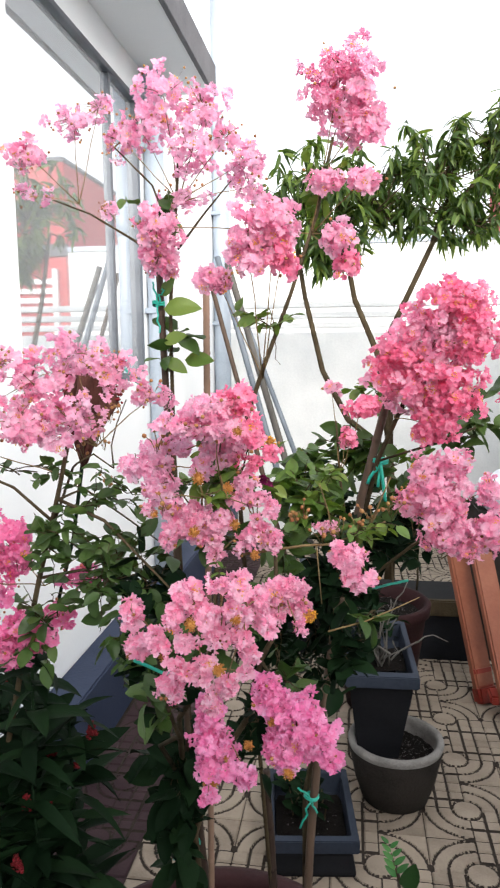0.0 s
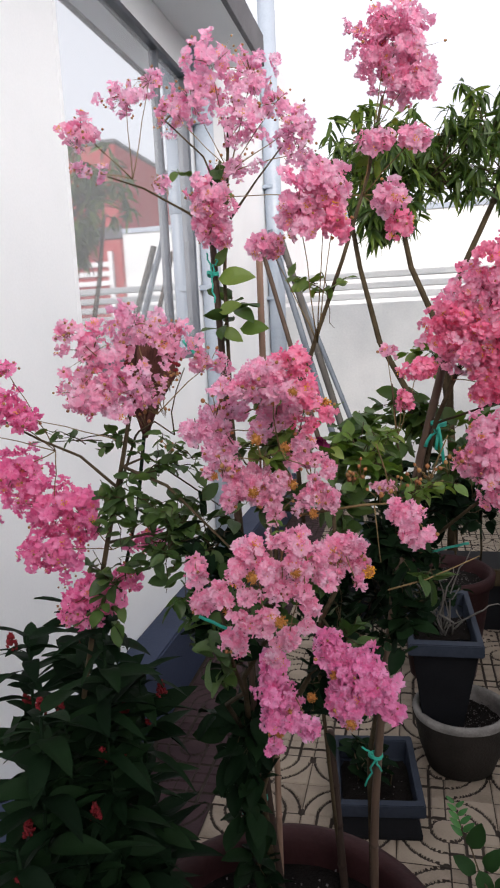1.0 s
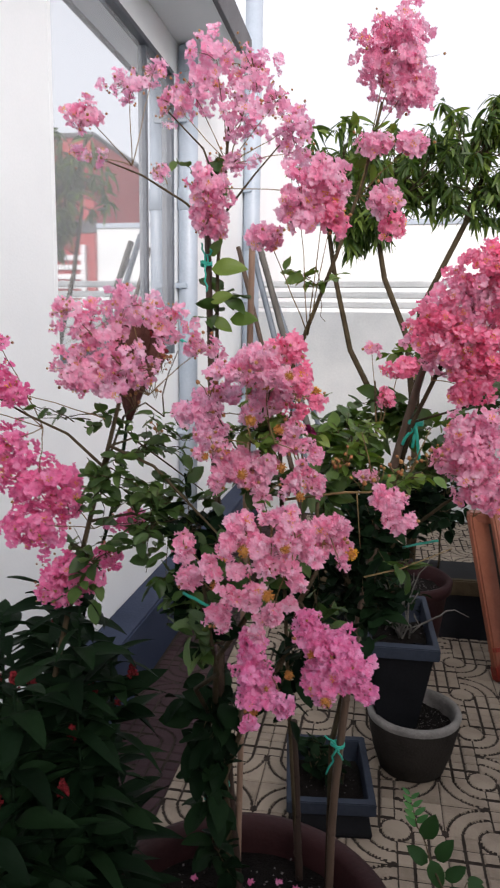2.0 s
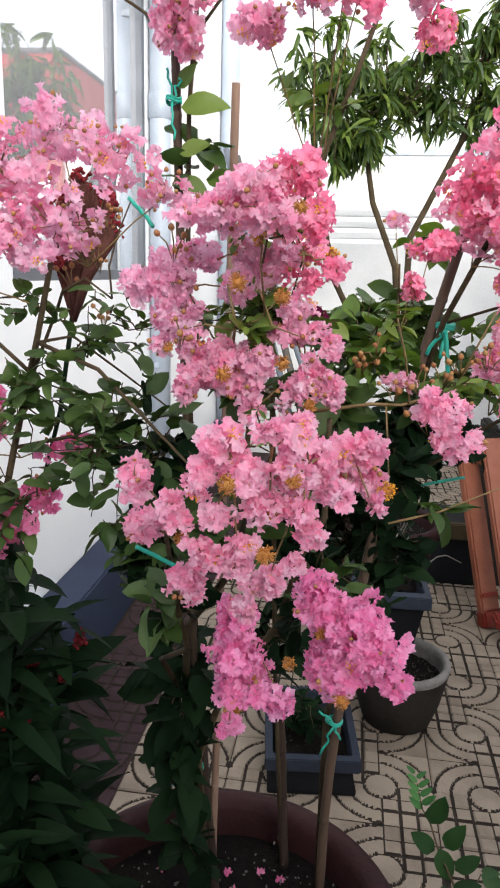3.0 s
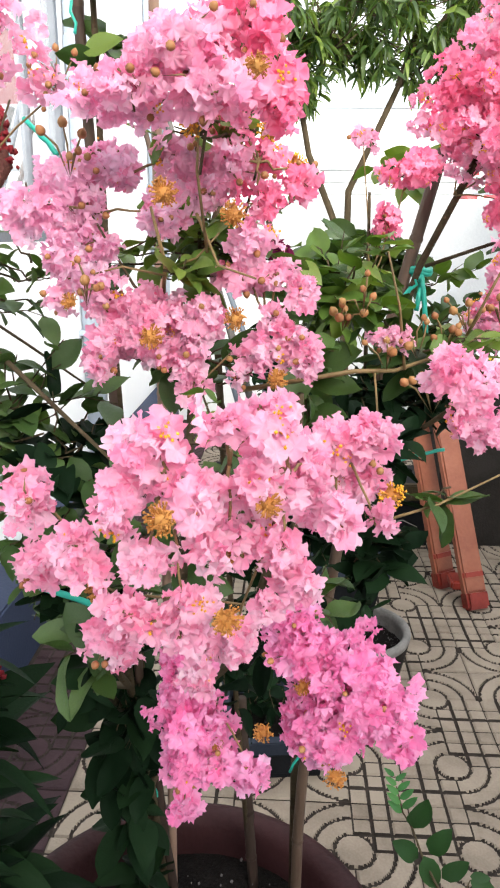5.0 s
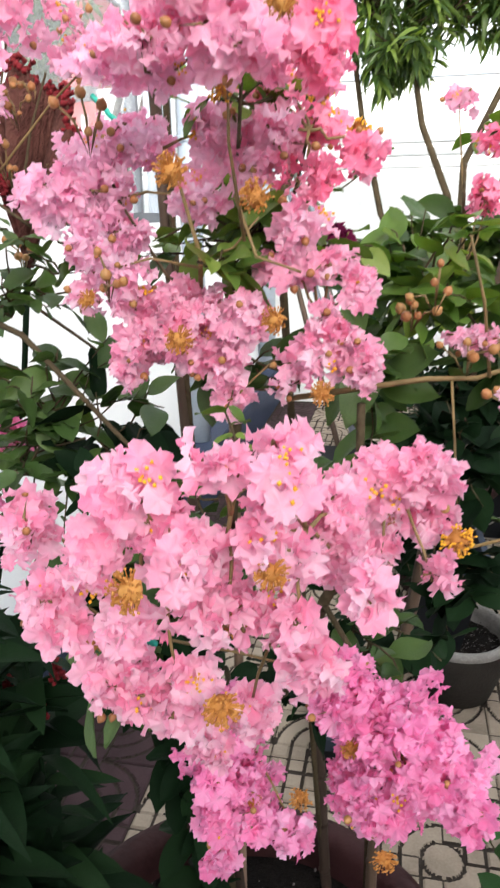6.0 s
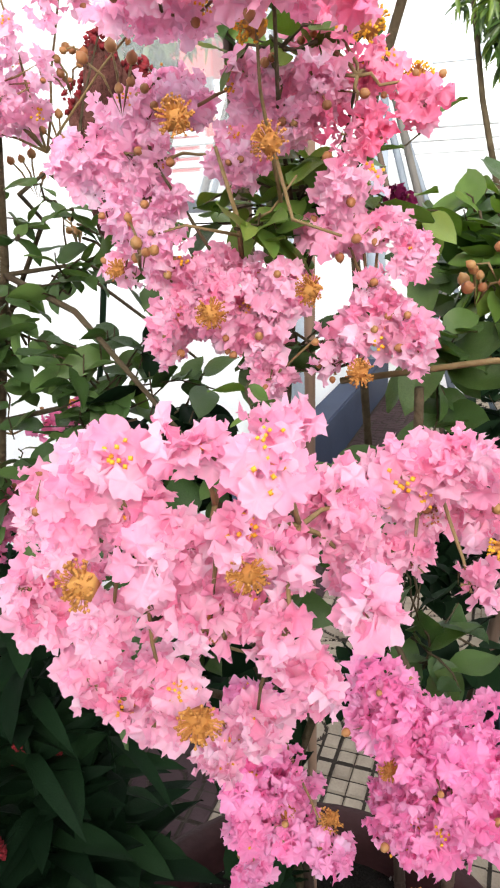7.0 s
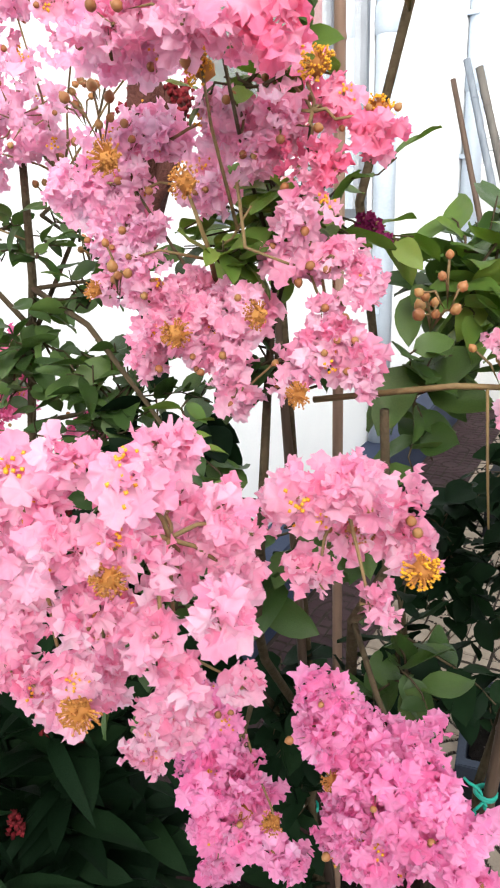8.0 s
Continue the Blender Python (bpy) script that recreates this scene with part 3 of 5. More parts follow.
pot_ring(
    "flower_pot", "large round brown clay pot with a thick rolled rim", PC,
    [(0.0, 0.0), (0.155, 0.0), (0.17, 0.015), (0.20, 0.22), (0.226, 0.46), (0.232, 0.535), (0.252, 0.542), (0.263, 0.555), (0.265, 0.58), (0.258, 0.597),
     (0.243, 0.602), (0.229, 0.599), (0.221, 0.588), (0.217, 0.56), (0.21, 0.50), (0.19, 0.44)], CLAY, 0.219, 0.545)

bowl = pot_ring(
    "bowl_planter", "low round cement bowl with a pale worn rim", (0.163, 2.475, 0.0),
    [(0.0, 0.0), (0.108, 0.0), (0.114, 0.006), (0.138, 0.08), (0.155, 0.165), (0.160, 0.195)], CEMENT, 0.136, 0.165, 48, 0.008,
    ([(0.160, 0.195), (0.163, 0.208), (0.160, 0.218), (0.149, 0.222), (0.140, 0.217), (0.136, 0.20), (0.133, 0.15), (0.12, 0.09)], CEMENT_RIM, "pale worn cement rim"))

pot_ring(
    "flower_pot", "round reddish-brown clay pot behind the black planter", (0.13, 3.12, 0.0),
    [(0.0, 0.0), (0.13, 0.0), (0.14, 0.01), (0.18, 0.30), (0.195, 0.42), (0.212, 0.43), (0.216, 0.47), (0.205, 0.48), (0.19, 0.475), (0.182, 0.44), (0.16, 0.36)], CLAY, 0.178, 0.42)


def square_pot(label, at, half_top, half_low, height, base_z, rim_mat, turn=0.0, long_y=1.0):
    pot = thing("square_planter", label, "plant pot", at=at)
    pot.rotation_euler = (0, 0, radians(turn))

    def loop(h, z):
        return [(-h, -h * long_y, z), (h, -h * long_y, z), (h, h * long_y, z), (-h, h * long_y, z)]

    top = base_z + height

    def walls(name, rings, mat, close, bevel):
        bm = bmesh.new()
        rows = [[bm.verts.new(c) for c in loop(h, z)] for h, z in rings]
        for a, b in zip(rows, rows[1:]):
            for k in range(4):
                bm.faces.new((a[k], a[(k + 1) % 4], b[(k + 1) % 4], b[k]))
        if close:
            bm.faces.new(rows[0][::-1])
        bmesh.ops.bevel(bm, geom=bm.edges[:], offset=bevel, segments=2, affect="EDGES")
        return shaped(bm, name, mat)

    part("body", walls("body", [(half_low, base_z), (half_low * 1.02, base_z + 0.015), (half_top * 0.86, top - 0.06), (half_top * 0.88, top - 0.045)], BLACK, True, 0.003), pot)
    part("rim", walls("rim", [(half_top * 0.88, top - 0.045), (half_top, top - 0.04), (half_top, top), (half_top * 0.84, top), (half_top * 0.82, top - 0.07), (half_top * 0.6, top - 0.12)], rim_mat, False, 0.003), pot, "blue-grey flat rim")
    soil(pot, half_top * 0.8, top - 0.05, True, 30)
    return pot


square_pot("long black plastic planter with a blue-grey rim, standing in the bowl", (0.098, 2.545, 0.0), 0.118, 0.066, 0.345, 0.17, SLATE, 2.0, 2.05)
square_pot("low black plastic tray planter with a blue-grey rim, on the paving", (-0.118, 2.215, 0.0), 0.135, 0.125, 0.125, 0.0, SLATE, 7.0, 1.35)

# ---- dark planting box at the far side ----
box_thing = thing("planting_box", "low dark brown planting box with a green shrub", "planter")
part("body", box("body", (-0.45, 3.60, -0.01), (0.60, 3.93, 0.30), BLACK, 0.008), box_thing)
part("plank", box("plank", (-0.46, 3.575, 0.235), (0.61, 3.612, 0.315), BARK, 0.006), box_thing)

# ---- crape myrtles ----
MAIN_TOP = [
    (-0.203, 1.042, 1.468, 0.036, 0.023),
    (-0.160, 1.051, 1.480, 0.029, 0.022),
    (-0.234, 1.038, 1.442, 0.027, 0.017),
    (-0.134, 1.036, 1.437, 0.017, 0.027),
    (-0.184, 1.038, 1.436, 0.037, 0.019),
]
MAIN_MID_A = [
    (-0.269, 1.078, 1.444, 0.022, 0.015),
    (-0.231, 1.077, 1.429, 0.015, 0.010),
    (-0.227, 1.078, 1.458, 0.018, 0.018),
    (-0.304, 1.135, 1.391, 0.022, 0.018),
    (-0.341, 1.134, 1.366, 0.020, 0.020),
    (-0.304, 1.133, 1.361, 0.022, 0.016),
    (-0.270, 1.136, 1.401, 0.023, 0.017),
    (-0.232, 1.130, 1.360, 0.020, 0.016),
    (-0.212, 1.135, 1.402, 0.021, 0.017),
    (-0.175, 1.133, 1.395, 0.021, 0.021),
    (-0.192, 1.131, 1.375, 0.015, 0.010),
    (-0.150, 1.129, 1.368, 0.015, 0.017),
    (-0.155, 1.124, 1.339, 0.015, 0.012),
    (-0.302, 1.130, 1.333, 0.028, 0.016),
    (-0.297, 1.127, 1.312, 0.023, 0.012),
    (-0.317, 1.127, 1.290, 0.015, 0.013),
]
MAIN_MID_B = [
    (-0.283, 1.124, 1.287, 0.012, 0.012),
    (-0.252, 1.132, 1.286, 0.023, 0.017),
    (-0.270, 1.130, 1.258, 0.023, 0.019),
    (-0.288, 1.130, 1.235, 0.013, 0.013),
    (-0.232, 1.127, 1.257, 0.023, 0.023),
    (-0.204, 1.127, 1.279, 0.023, 0.016),
    (-0.213, 1.122, 1.234, 0.017, 0.015),
    (-0.203, 1.119, 1.215, 0.009, 0.011),
    (-0.164, 1.129, 1.310, 0.018, 0.012),
    (-0.131, 1.127, 1.311, 0.020, 0.010),
    (-0.110, 1.124, 1.296, 0.010, 0.010),
    (-0.140, 1.121, 1.278, 0.014, 0.012),
    (-0.148, 1.117, 1.246, 0.019, 0.014),
    (-0.162, 1.116, 1.226, 0.010, 0.010),
    (-0.119, 1.117, 1.261, 0.012, 0.012),
    (-0.108, 1.113, 1.241, 0.010, 0.012),
]
MAIN_MID = MAIN_MID_A + MAIN_MID_B
MAIN_DEEP = [
    (-0.191, 1.159, 1.436, 0.017, 0.017),
    (-0.167, 1.158, 1.430, 0.019, 0.015),
    (-0.143, 1.156, 1.408, 0.015, 0.017),
    (-0.114, 1.152, 1.387, 0.015, 0.015),
]
MAIN_FRONT_A = [
    (-0.205, 0.899, 1.229, 0.025, 0.021),
    (-0.161, 0.896, 1.243, 0.022, 0.014),
    (-0.129, 0.894, 1.241, 0.023, 0.019),
    (-0.228, 0.899, 1.192, 0.021, 0.024),
    (-0.181, 0.897, 1.199, 0.028, 0.025),
    (-0.137, 0.894, 1.205, 0.025, 0.022),
    (-0.209, 0.898, 1.158, 0.026, 0.017),
    (-0.160, 0.896, 1.169, 0.026, 0.021),
    (-0.129, 0.895, 1.166, 0.015, 0.017),
    (-0.188, 0.898, 1.130, 0.021, 0.014),
    (-0.114, 0.936, 1.206, 0.023, 0.025),
]
MAIN_FRONT_B = [
    (-0.111, 0.937, 1.181, 0.018, 0.018),
    (-0.160, 0.943, 1.079, 0.015, 0.016),
    (-0.097, 0.983, 1.203, 0.025, 0.022),
    (-0.067, 0.983, 1.214, 0.021, 0.017),
    (-0.091, 0.984, 1.160, 0.023, 0.014),
    (-0.062, 0.986, 1.149, 0.018, 0.009),
    (-0.139, 0.990, 1.075, 0.013, 0.018),
    (-0.141, 0.929, 1.240, 0.019, 0.018),
    (-0.140, 0.928, 1.211, 0.021, 0.020),
    (-0.136, 0.929, 1.183, 0.019, 0.018),
]
MAIN_FRONT = MAIN_FRONT_A + MAIN_FRONT_B
MAIN_DROP = [
    (-0.225, 0.899, 1.122, 0.010, 0.007),
    (-0.210, 0.898, 1.114, 0.009, 0.009),
    (-0.189, 0.898, 1.111, 0.007, 0.007),
    (-0.246, 0.900, 1.151, 0.013, 0.010),
    (-0.255, 0.900, 1.165, 0.010, 0.009),
    (-0.118, 0.895, 1.144, 0.007, 0.007),
    (-0.096, 0.893, 1.187, 0.008, 0.009),
    (-0.160, 0.952, 1.068, 0.015, 0.015),
    (-0.181, 0.953, 1.061, 0.012, 0.013),
    (-0.187, 0.954, 1.036, 0.014, 0.012),
]
MAIN_RIGHT = [
    (-0.077, 1.049, 1.183, 0.028, 0.023),
    (-0.058, 1.051, 1.154, 0.023, 0.023),
    (-0.095, 1.050, 1.152, 0.020, 0.023),
]
MAIN_LEFT = [
    (-0.314, 0.998, 1.154, 0.021, 0.027),
    (-0.303, 0.997, 1.105, 0.030, 0.026),
    (-0.260, 0.995, 1.044, 0.028, 0.030),
]
MAIN_LOW = [
    (-0.218, 1.072, 0.960, 0.028, 0.034),
    (-0.210, 1.072, 0.909, 0.035, 0.028),
    (-0.197, 1.072, 0.868, 0.041, 0.026),
    (-0.149, 1.072, 0.850, 0.019, 0.019),
    (-0.217, 1.072, 0.809, 0.013, 0.008),
    (-0.109, 1.069, 0.992, 0.034, 0.027),
    (-0.069, 1.071, 0.959, 0.046, 0.034),
    (-0.042, 1.072, 0.924, 0.034, 0.034),
    (-0.092, 1.071, 0.905, 0.034, 0.034),
    (-0.084, 1.072, 0.872, 0.019, 0.019),
    (-0.010, 1.073, 0.889, 0.017, 0.014),
    (-0.113, 1.068, 1.024, 0.021, 0.012),
]
LEFT_UP = [
    (-0.563, 1.220, 1.502, 0.063, 0.047),
    (-0.480, 1.224, 1.550, 0.046, 0.041),
    (-0.407, 1.229, 1.521, 0.041, 0.036),
    (-0.576, 1.215, 1.424, 0.058, 0.048),
    (-0.482, 1.221, 1.434, 0.057, 0.047),
    (-0.334, 1.226, 1.477, 0.036, 0.025),
    (-0.589, 1.187, 1.542, 0.031, 0.021),
]
LEFT_LOW = [
    (-0.798, 1.302, 1.249, 0.060, 0.051),
    (-0.713, 1.299, 1.178, 0.084, 0.054),
    (-0.666, 1.329, 1.144, 0.036, 0.054),
    (-0.730, 1.297, 1.086, 0.067, 0.048),
    (-0.657, 1.326, 0.972, 0.066, 0.048),
    (-0.567, 1.328, 1.019, 0.036, 0.027),
    (-0.525, 1.331, 1.099, 0.041, 0.024),
    (-0.694, 1.322, 0.931, 0.043, 0.037),
    (-0.786, 1.222, 1.409, 0.062, 0.042),
    (-0.717, 1.221, 1.381, 0.033, 0.028),
    (-0.750, 1.223, 1.479, 0.025, 0.016),
    (-0.862, 1.223, 1.359, 0.034, 0.034),
]
TALL = [
    (-0.004, 1.459, 2.095, 0.061, 0.042),
    (0.003, 1.461, 2.044, 0.074, 0.048),
    (0.031, 1.463, 1.991, 0.045, 0.040),
    (-0.038, 1.376, 1.872, 0.038, 0.023),
    (0.041, 1.377, 1.868, 0.038, 0.028),
    (-0.015, 1.378, 1.768, 0.033, 0.031),
    (0.011, 1.417, 1.720, 0.031, 0.026),
    (-0.158, 1.218, 1.734, 0.041, 0.050),
    (-0.115, 1.218, 1.761, 0.041, 0.046),
    (-0.100, 1.219, 1.714, 0.027, 0.032),
    (-0.221, 1.248, 1.681, 0.037, 0.026),
]
TALL_LEFT = [
    (-0.378, 1.440, 1.806, 0.044, 0.039),
    (-0.385, 1.491, 1.757, 0.042, 0.050),
    (-0.646, 1.430, 1.957, 0.040, 0.034),
    (-0.389, 1.582, 2.106, 0.078, 0.054),
    (-0.302, 1.585, 2.079, 0.053, 0.059),
    (-0.442, 1.583, 2.038, 0.060, 0.048),
    (-0.537, 1.580, 2.090, 0.042, 0.033),
    (-0.596, 1.579, 2.062, 0.049, 0.037),
    (-0.330, 1.586, 1.986, 0.054, 0.054),
    (-0.253, 1.587, 2.018, 0.036, 0.036),
    (-0.204, 1.589, 1.970, 0.048, 0.042),
    (-0.205, 1.590, 1.911, 0.042, 0.036),
    (-0.357, 1.588, 1.891, 0.061, 0.030),
    (-0.698, 1.579, 1.908, 0.043, 0.028),
    (-0.527, 1.584, 1.872, 0.025, 0.021),
    (-0.488, 1.582, 2.017, 0.042, 0.036),
]
RIGHT = [
    (0.243, 1.551, 1.644, 0.068, 0.063),
    (0.280, 1.550, 1.572, 0.051, 0.057),
    (0.202, 1.577, 1.573, 0.075, 0.069),
    (0.132, 1.576, 1.524, 0.069, 0.064),
    (0.225, 1.549, 1.464, 0.069, 0.069),
    (0.168, 1.571, 1.463, 0.075, 0.046),
    (0.206, 1.566, 1.388, 0.047, 0.041),
    (0.048, 1.545, 1.429, 0.037, 0.026),
    (-0.020, 1.551, 1.470, 0.026, 0.018),
    (0.014, 1.537, 1.364, 0.022, 0.029),
    (0.195, 1.456, 1.260, 0.066, 0.060),
    (0.226, 1.449, 1.320, 0.038, 0.030),
    (0.230, 1.446, 1.169, 0.050, 0.039),
    (0.304, 1.446, 1.276, 0.027, 0.027),
    (0.308, 1.443, 1.182, 0.038, 0.044),
    (0.138, 1.453, 1.242, 0.033, 0.022),
]
RIGHT_LOW = [
    (0.017, 1.056, 1.235, 0.031, 0.025),
    (0.033, 1.055, 1.205, 0.025, 0.025),
    (-0.031, 1.189, 1.250, 0.023, 0.013),
]

main_plant = thing("crape_myrtle", "crape myrtle with full rose-pink flower heads, growing in the brown pot", "flowering shrub", at=(0, 0, 0))
J_MAIN = [(-0.16, 0.905, 1.215), (-0.195, 0.895, 1.215), (-0.125, 0.905, 1.21), (-0.085, 1.01, 1.20), (-0.2, 1.10, 0.935), (-0.07, 1.10, 0.96), (-0.075, 1.08, 1.17), (-0.295, 1.02, 1.125), (-0.255, 1.02, 1.065), (-0.18, 1.06, 1.45), (-0.2, 1.15, 1.27), (-0.29, 1.13, 1.36), (-0.14, 1.14, 1.27), (-0.26, 1.13, 1.39), (-0.15, 1.13, 1.40), (-0.2, 1.12, 1.41)]
stems(main_plant, [
    ([G(-0.222, 1.155, 0.53), G(-0.232, 1.15, 0.68), G(-0.245, 1.15, 0.83), G(-0.25, 1.13, 0.93), G(-0.225, 1.02, 1.06), (-0.23, 1.185, 0.98), (-0.215, 1.19, 1.2), (-0.20, 1.19, 1.36)], 0.0125, 0.0022),
    ([G(-0.222, 1.165, 0.54), G(-0.235, 1.14, 0.80), G(-0.19, 1.08, 0.95), (-0.17, 1.28, 0.85), (-0.14, 1.195, 1.0), (-0.11, 1.19, 1.06), (-0.11, 1.17, 1.2)], 0.009, 0.0035),
    ([G(-0.248, 1.14, 0.88), G(-0.27, 1.08, 0.98), (-0.32, 1.30, 0.78), (-0.298, 1.14, 0.92), (-0.30, 1.08, 1.05), (-0.295, 1.02, 1.125)], 0.007, 0.002),
    ([(-0.225, 1.185, 1.02), (-0.20, 1.08, 1.11), (-0.175, 0.98, 1.17), (-0.16, 0.905, 1.215)], 0.004, 0.002),
    ([(-0.11, 1.19, 1.10), (-0.09, 1.12, 1.15), (-0.085, 1.01, 1.20)], 0.003, 0.0018),
    ([(-0.235, 1.19, 0.92), (-0.215, 1.14, 0.925), (-0.2, 1.10, 0.935)], 0.003, 0.0018),
    ([(-0.14, 1.195, 1.0), (-0.10, 1.14, 0.97), (-0.07, 1.10, 0.96)], 0.003, 0.0018),
    ([(-0.205, 1.19, 1.30), (-0.2, 1.13, 1.38), (-0.18, 1.06, 1.45)], 0.0018, 0.001),
    ([(-0.21, 1.19, 1.24), (-0.26, 1.15, 1.30), (-0.29, 1.13, 1.36)], 0.0018, 0.001),
    ([(-0.205, 1.19, 1.27), (-0.17, 1.15, 1.33), (-0.15, 1.13, 1.40)], 0.0018, 0.001),
], BARK)
stems(main_plant, [
    ([(-0.17, 1.18, 1.20), (-0.06, 1.17, 1.222), (-0.02, 1.19, 1.219), (0.03, 1.21, 1.232), (0.08, 1.24, 1.25)], 0.0026, 0.0016),
    ([(-0.02, 1.24, 1.04), (0.05, 1.26, 1.055), (0.10, 1.28, 1.072), (0.15, 1.3, 1.09)], 0.0018, 0.001),
    ([(-0.04, 1.18, 1.22), (-0.035, 1.17, 1.17), (-0.03, 1.165, 1.12)], 0.0012, 0.0008),
    ([(0.02, 1.20, 1.23), (0.035, 1.18, 1.19), (0.06, 1.17, 1.16)], 0.0014, 0.0008),
    ([(0.05, 1.22, 1.24), (0.07, 1.20, 1.30), (0.085, 1.19, 1.34)], 0.0016, 0.0009),
    ([(-0.01, 1.19, 1.22), (-0.02, 1.18, 1.28), (-0.035, 1.17, 1.33)], 0.0016, 0.0009),
    ([(-0.20, 1.12, 1.36), (-0.18, 1.09, 1.32), (-0.15, 1.09, 1.31)], 0.0014, 0.0009),
    ([(-0.19, 1.10, 1.33), (-0.195, 1.08, 1.39), (-0.19, 1.06, 1.43)], 0.0013, 0.0008),
    ([(-0.235, 1.15, 1.285), (-0.228, 1.125, 1.32), (-0.236, 1.11, 1.365)], 0.0022, 0.0012),
    ([(-0.229, 1.13, 1.31), (-0.262, 1.115, 1.318), (-0.285, 1.11, 1.312)], 0.0012, 0.0007),
    ([(-0.229, 1.13, 1.315), (-0.20, 1.11, 1.325), (-0.18, 1.10, 1.345)], 0.0012, 0.0007),
], TWIG)
ALL_MAIN = MAIN_TOP + MAIN_MID + MAIN_DEEP + MAIN_FRONT + MAIN_RIGHT + MAIN_LEFT + MAIN_LOW
stalks(main_plant, ALL_MAIN, J_MAIN, TWIG)
for blobs, own in ((MAIN_FRONT, 10), (MAIN_DROP, 4), (MAIN_LOW, 6), (MAIN_RIGHT, 8), (MAIN_LEFT, 8), (MAIN_MID, 0), (MAIN_DEEP, 0), (MAIN_TOP, 0)):
    front = blobs is MAIN_FRONT or blobs is MAIN_DROP
    for b in blobs:
        if front or blobs is MAIN_LEFT:
            k = 0.76 if blobs is MAIN_DROP else 0.87
            b = (*b[:3], b[3] * k, b[4] * k)
        if blobs is MAIN_RIGHT:
            b = (*b[:3], b[3] * 0.84, b[4] * 0.84)
        if blobs is MAIN_MID or blobs is MAIN_DEEP:
            b = (*b[:3], b[3] * 1.22, b[4] * 1.22)
        at = GROWTH @ Vector(b[:3])
        coral = blobs is MAIN_DEEP or (at.x > -0.108 and at.z > 1.43)
        pale = blobs is MAIN_MID and b[0] < -0.225 and b[2] > 1.29
        petal = PETAL_ROSE if blobs is MAIN_LOW or (blobs is MAIN_DROP and b[2] < 0.98) else PETAL_DEEP if coral else PETAL_PALE if pale else PETAL
        cluster(main_plant, b, blobs, FINE, petal, 0.0152 if front else 0.0168, own, 0 if front else 2, 1.0, 0.89 if front else 0.96)
for b in RIGHT_LOW:
    cluster(main_plant, b, RIGHT_LOW, FINE, PETAL, 0.0155, 0, 1, 1.0, 0.82)

wilted = cluster(main_plant, (*G(-0.087, 0.872, 1.415), 0.014, 0.014), [], COARSE, PETAL_WILTED, 0.012, 0, 0, 1.0, 0.6)
tagged(wilted, "wilted dark purple bloom")

HEADS = [
    G(-0.121, 0.672, 1.338), G(-0.089, 0.687, 1.338), G(-0.101, 0.698, 1.316), G(-0.103, 0.686, 1.296), G(-0.156, 0.716, 1.289), G(-0.061, 0.790, 1.312),
    G(-0.108, 0.806, 1.385), G(-0.151, 0.813, 1.375), G(-0.188, 0.809, 1.392), G(-0.088, 0.797, 1.358), G(-0.132, 0.755, 1.438), G(-0.105, 0.756, 1.430),
    G(-0.096, 0.751, 1.481), G(-0.072, 0.792, 1.194), G(-0.092, 0.776, 1.178), G(-0.120, 0.800, 1.150), G(-0.136, 0.819, 1.107), G(-0.055, 0.772, 1.155)]
BRIGHT_HEADS = [G(-0.081, 0.862, 1.458), G(-0.035, 0.776, 1.309), G(-0.093, 0.828, 1.470), G(-0.125, 0.803, 1.469), G(-0.203, 0.765, 1.312)]
TUFT_MESH = [mesh_of("stamen_head", v, f, [ANTHER if k == 0 else SPENT, SPENT], ix) for k, (v, f, ix) in enumerate(TUFTS)]
for i, p in enumerate(HEADS + BRIGHT_HEADS):
    bright = i >= len(HEADS)
    turn = basis((rng.normal(0, 0.3), -1, 0.25 + rng.normal(0, 0.2)))
    part("stamen_head", TUFT_MESH[0 if bright else 1 + i % 2], main_plant, "bright yellow stamens" if bright else "faded orange stamens", pose_of(np.array(p) - (0, 0.008, 0), turn, 1.5 if bright else rng.uniform(1.0, 1.45)))

foliage(main_plant, [
    (-0.32, 1.17, 0.97, 0.07, 0.07, 0.10, 40, 0.055), (-0.22, 1.22, 1.06, 0.12, 0.06, 0.12, 46, 0.055),
    (-0.12, 1.24, 1.20, 0.08, 0.05, 0.08, 30, 0.05), (-0.07, 1.31, 1.26, 0.08, 0.05, 0.09, 70, 0.048), (0.03, 1.25, 1.22, 0.07, 0.05, 0.04, 22, 0.042), (0.07, 1.28, 1.065, 0.08, 0.03, 0.02, 8, 0.045), (-0.2, 1.2, 1.33, 0.10, 0.04, 0.06, 12, 0.04), (-0.2, 1.19, 1.22, 0.10, 0.03, 0.04, 30, 0.045),
    (-0.10, 1.2, 0.95, 0.06, 0.05, 0.10, 20, 0.05)], LEAF, OVATE, 320)
# Inner and lower leaves of the same shrub, their shade put into the colour.
foliage(main_plant, [(*G(-0.255, 1.12, 0.93), 0.09, 0.08, 0.13, 56, 0.085), (*G(-0.25, 1.125, 0.80), 0.08, 0.07, 0.13, 42, 0.085), (*G(-0.242, 1.125, 0.68), 0.07, 0.06, 0.10, 22, 0.075), (-0.30, 1.18, 0.93, 0.06, 0.06, 0.1, 24, 0.06), (-0.1, 1.25, 0.95, 0.1, 0.05, 0.12, 30, 0.05), (*G(-0.14, 1.16, 0.98), 0.13, 0.08, 0.14, 50, 0.075), (-0.36, 1.26, 1.10, 0.05, 0.05, 0.12, 44, 0.060), (-0.355, 1.24, 0.98, 0.05, 0.05, 0.09, 30, 0.065)], LEAF_DARK_SHADED, OVATE, 120)
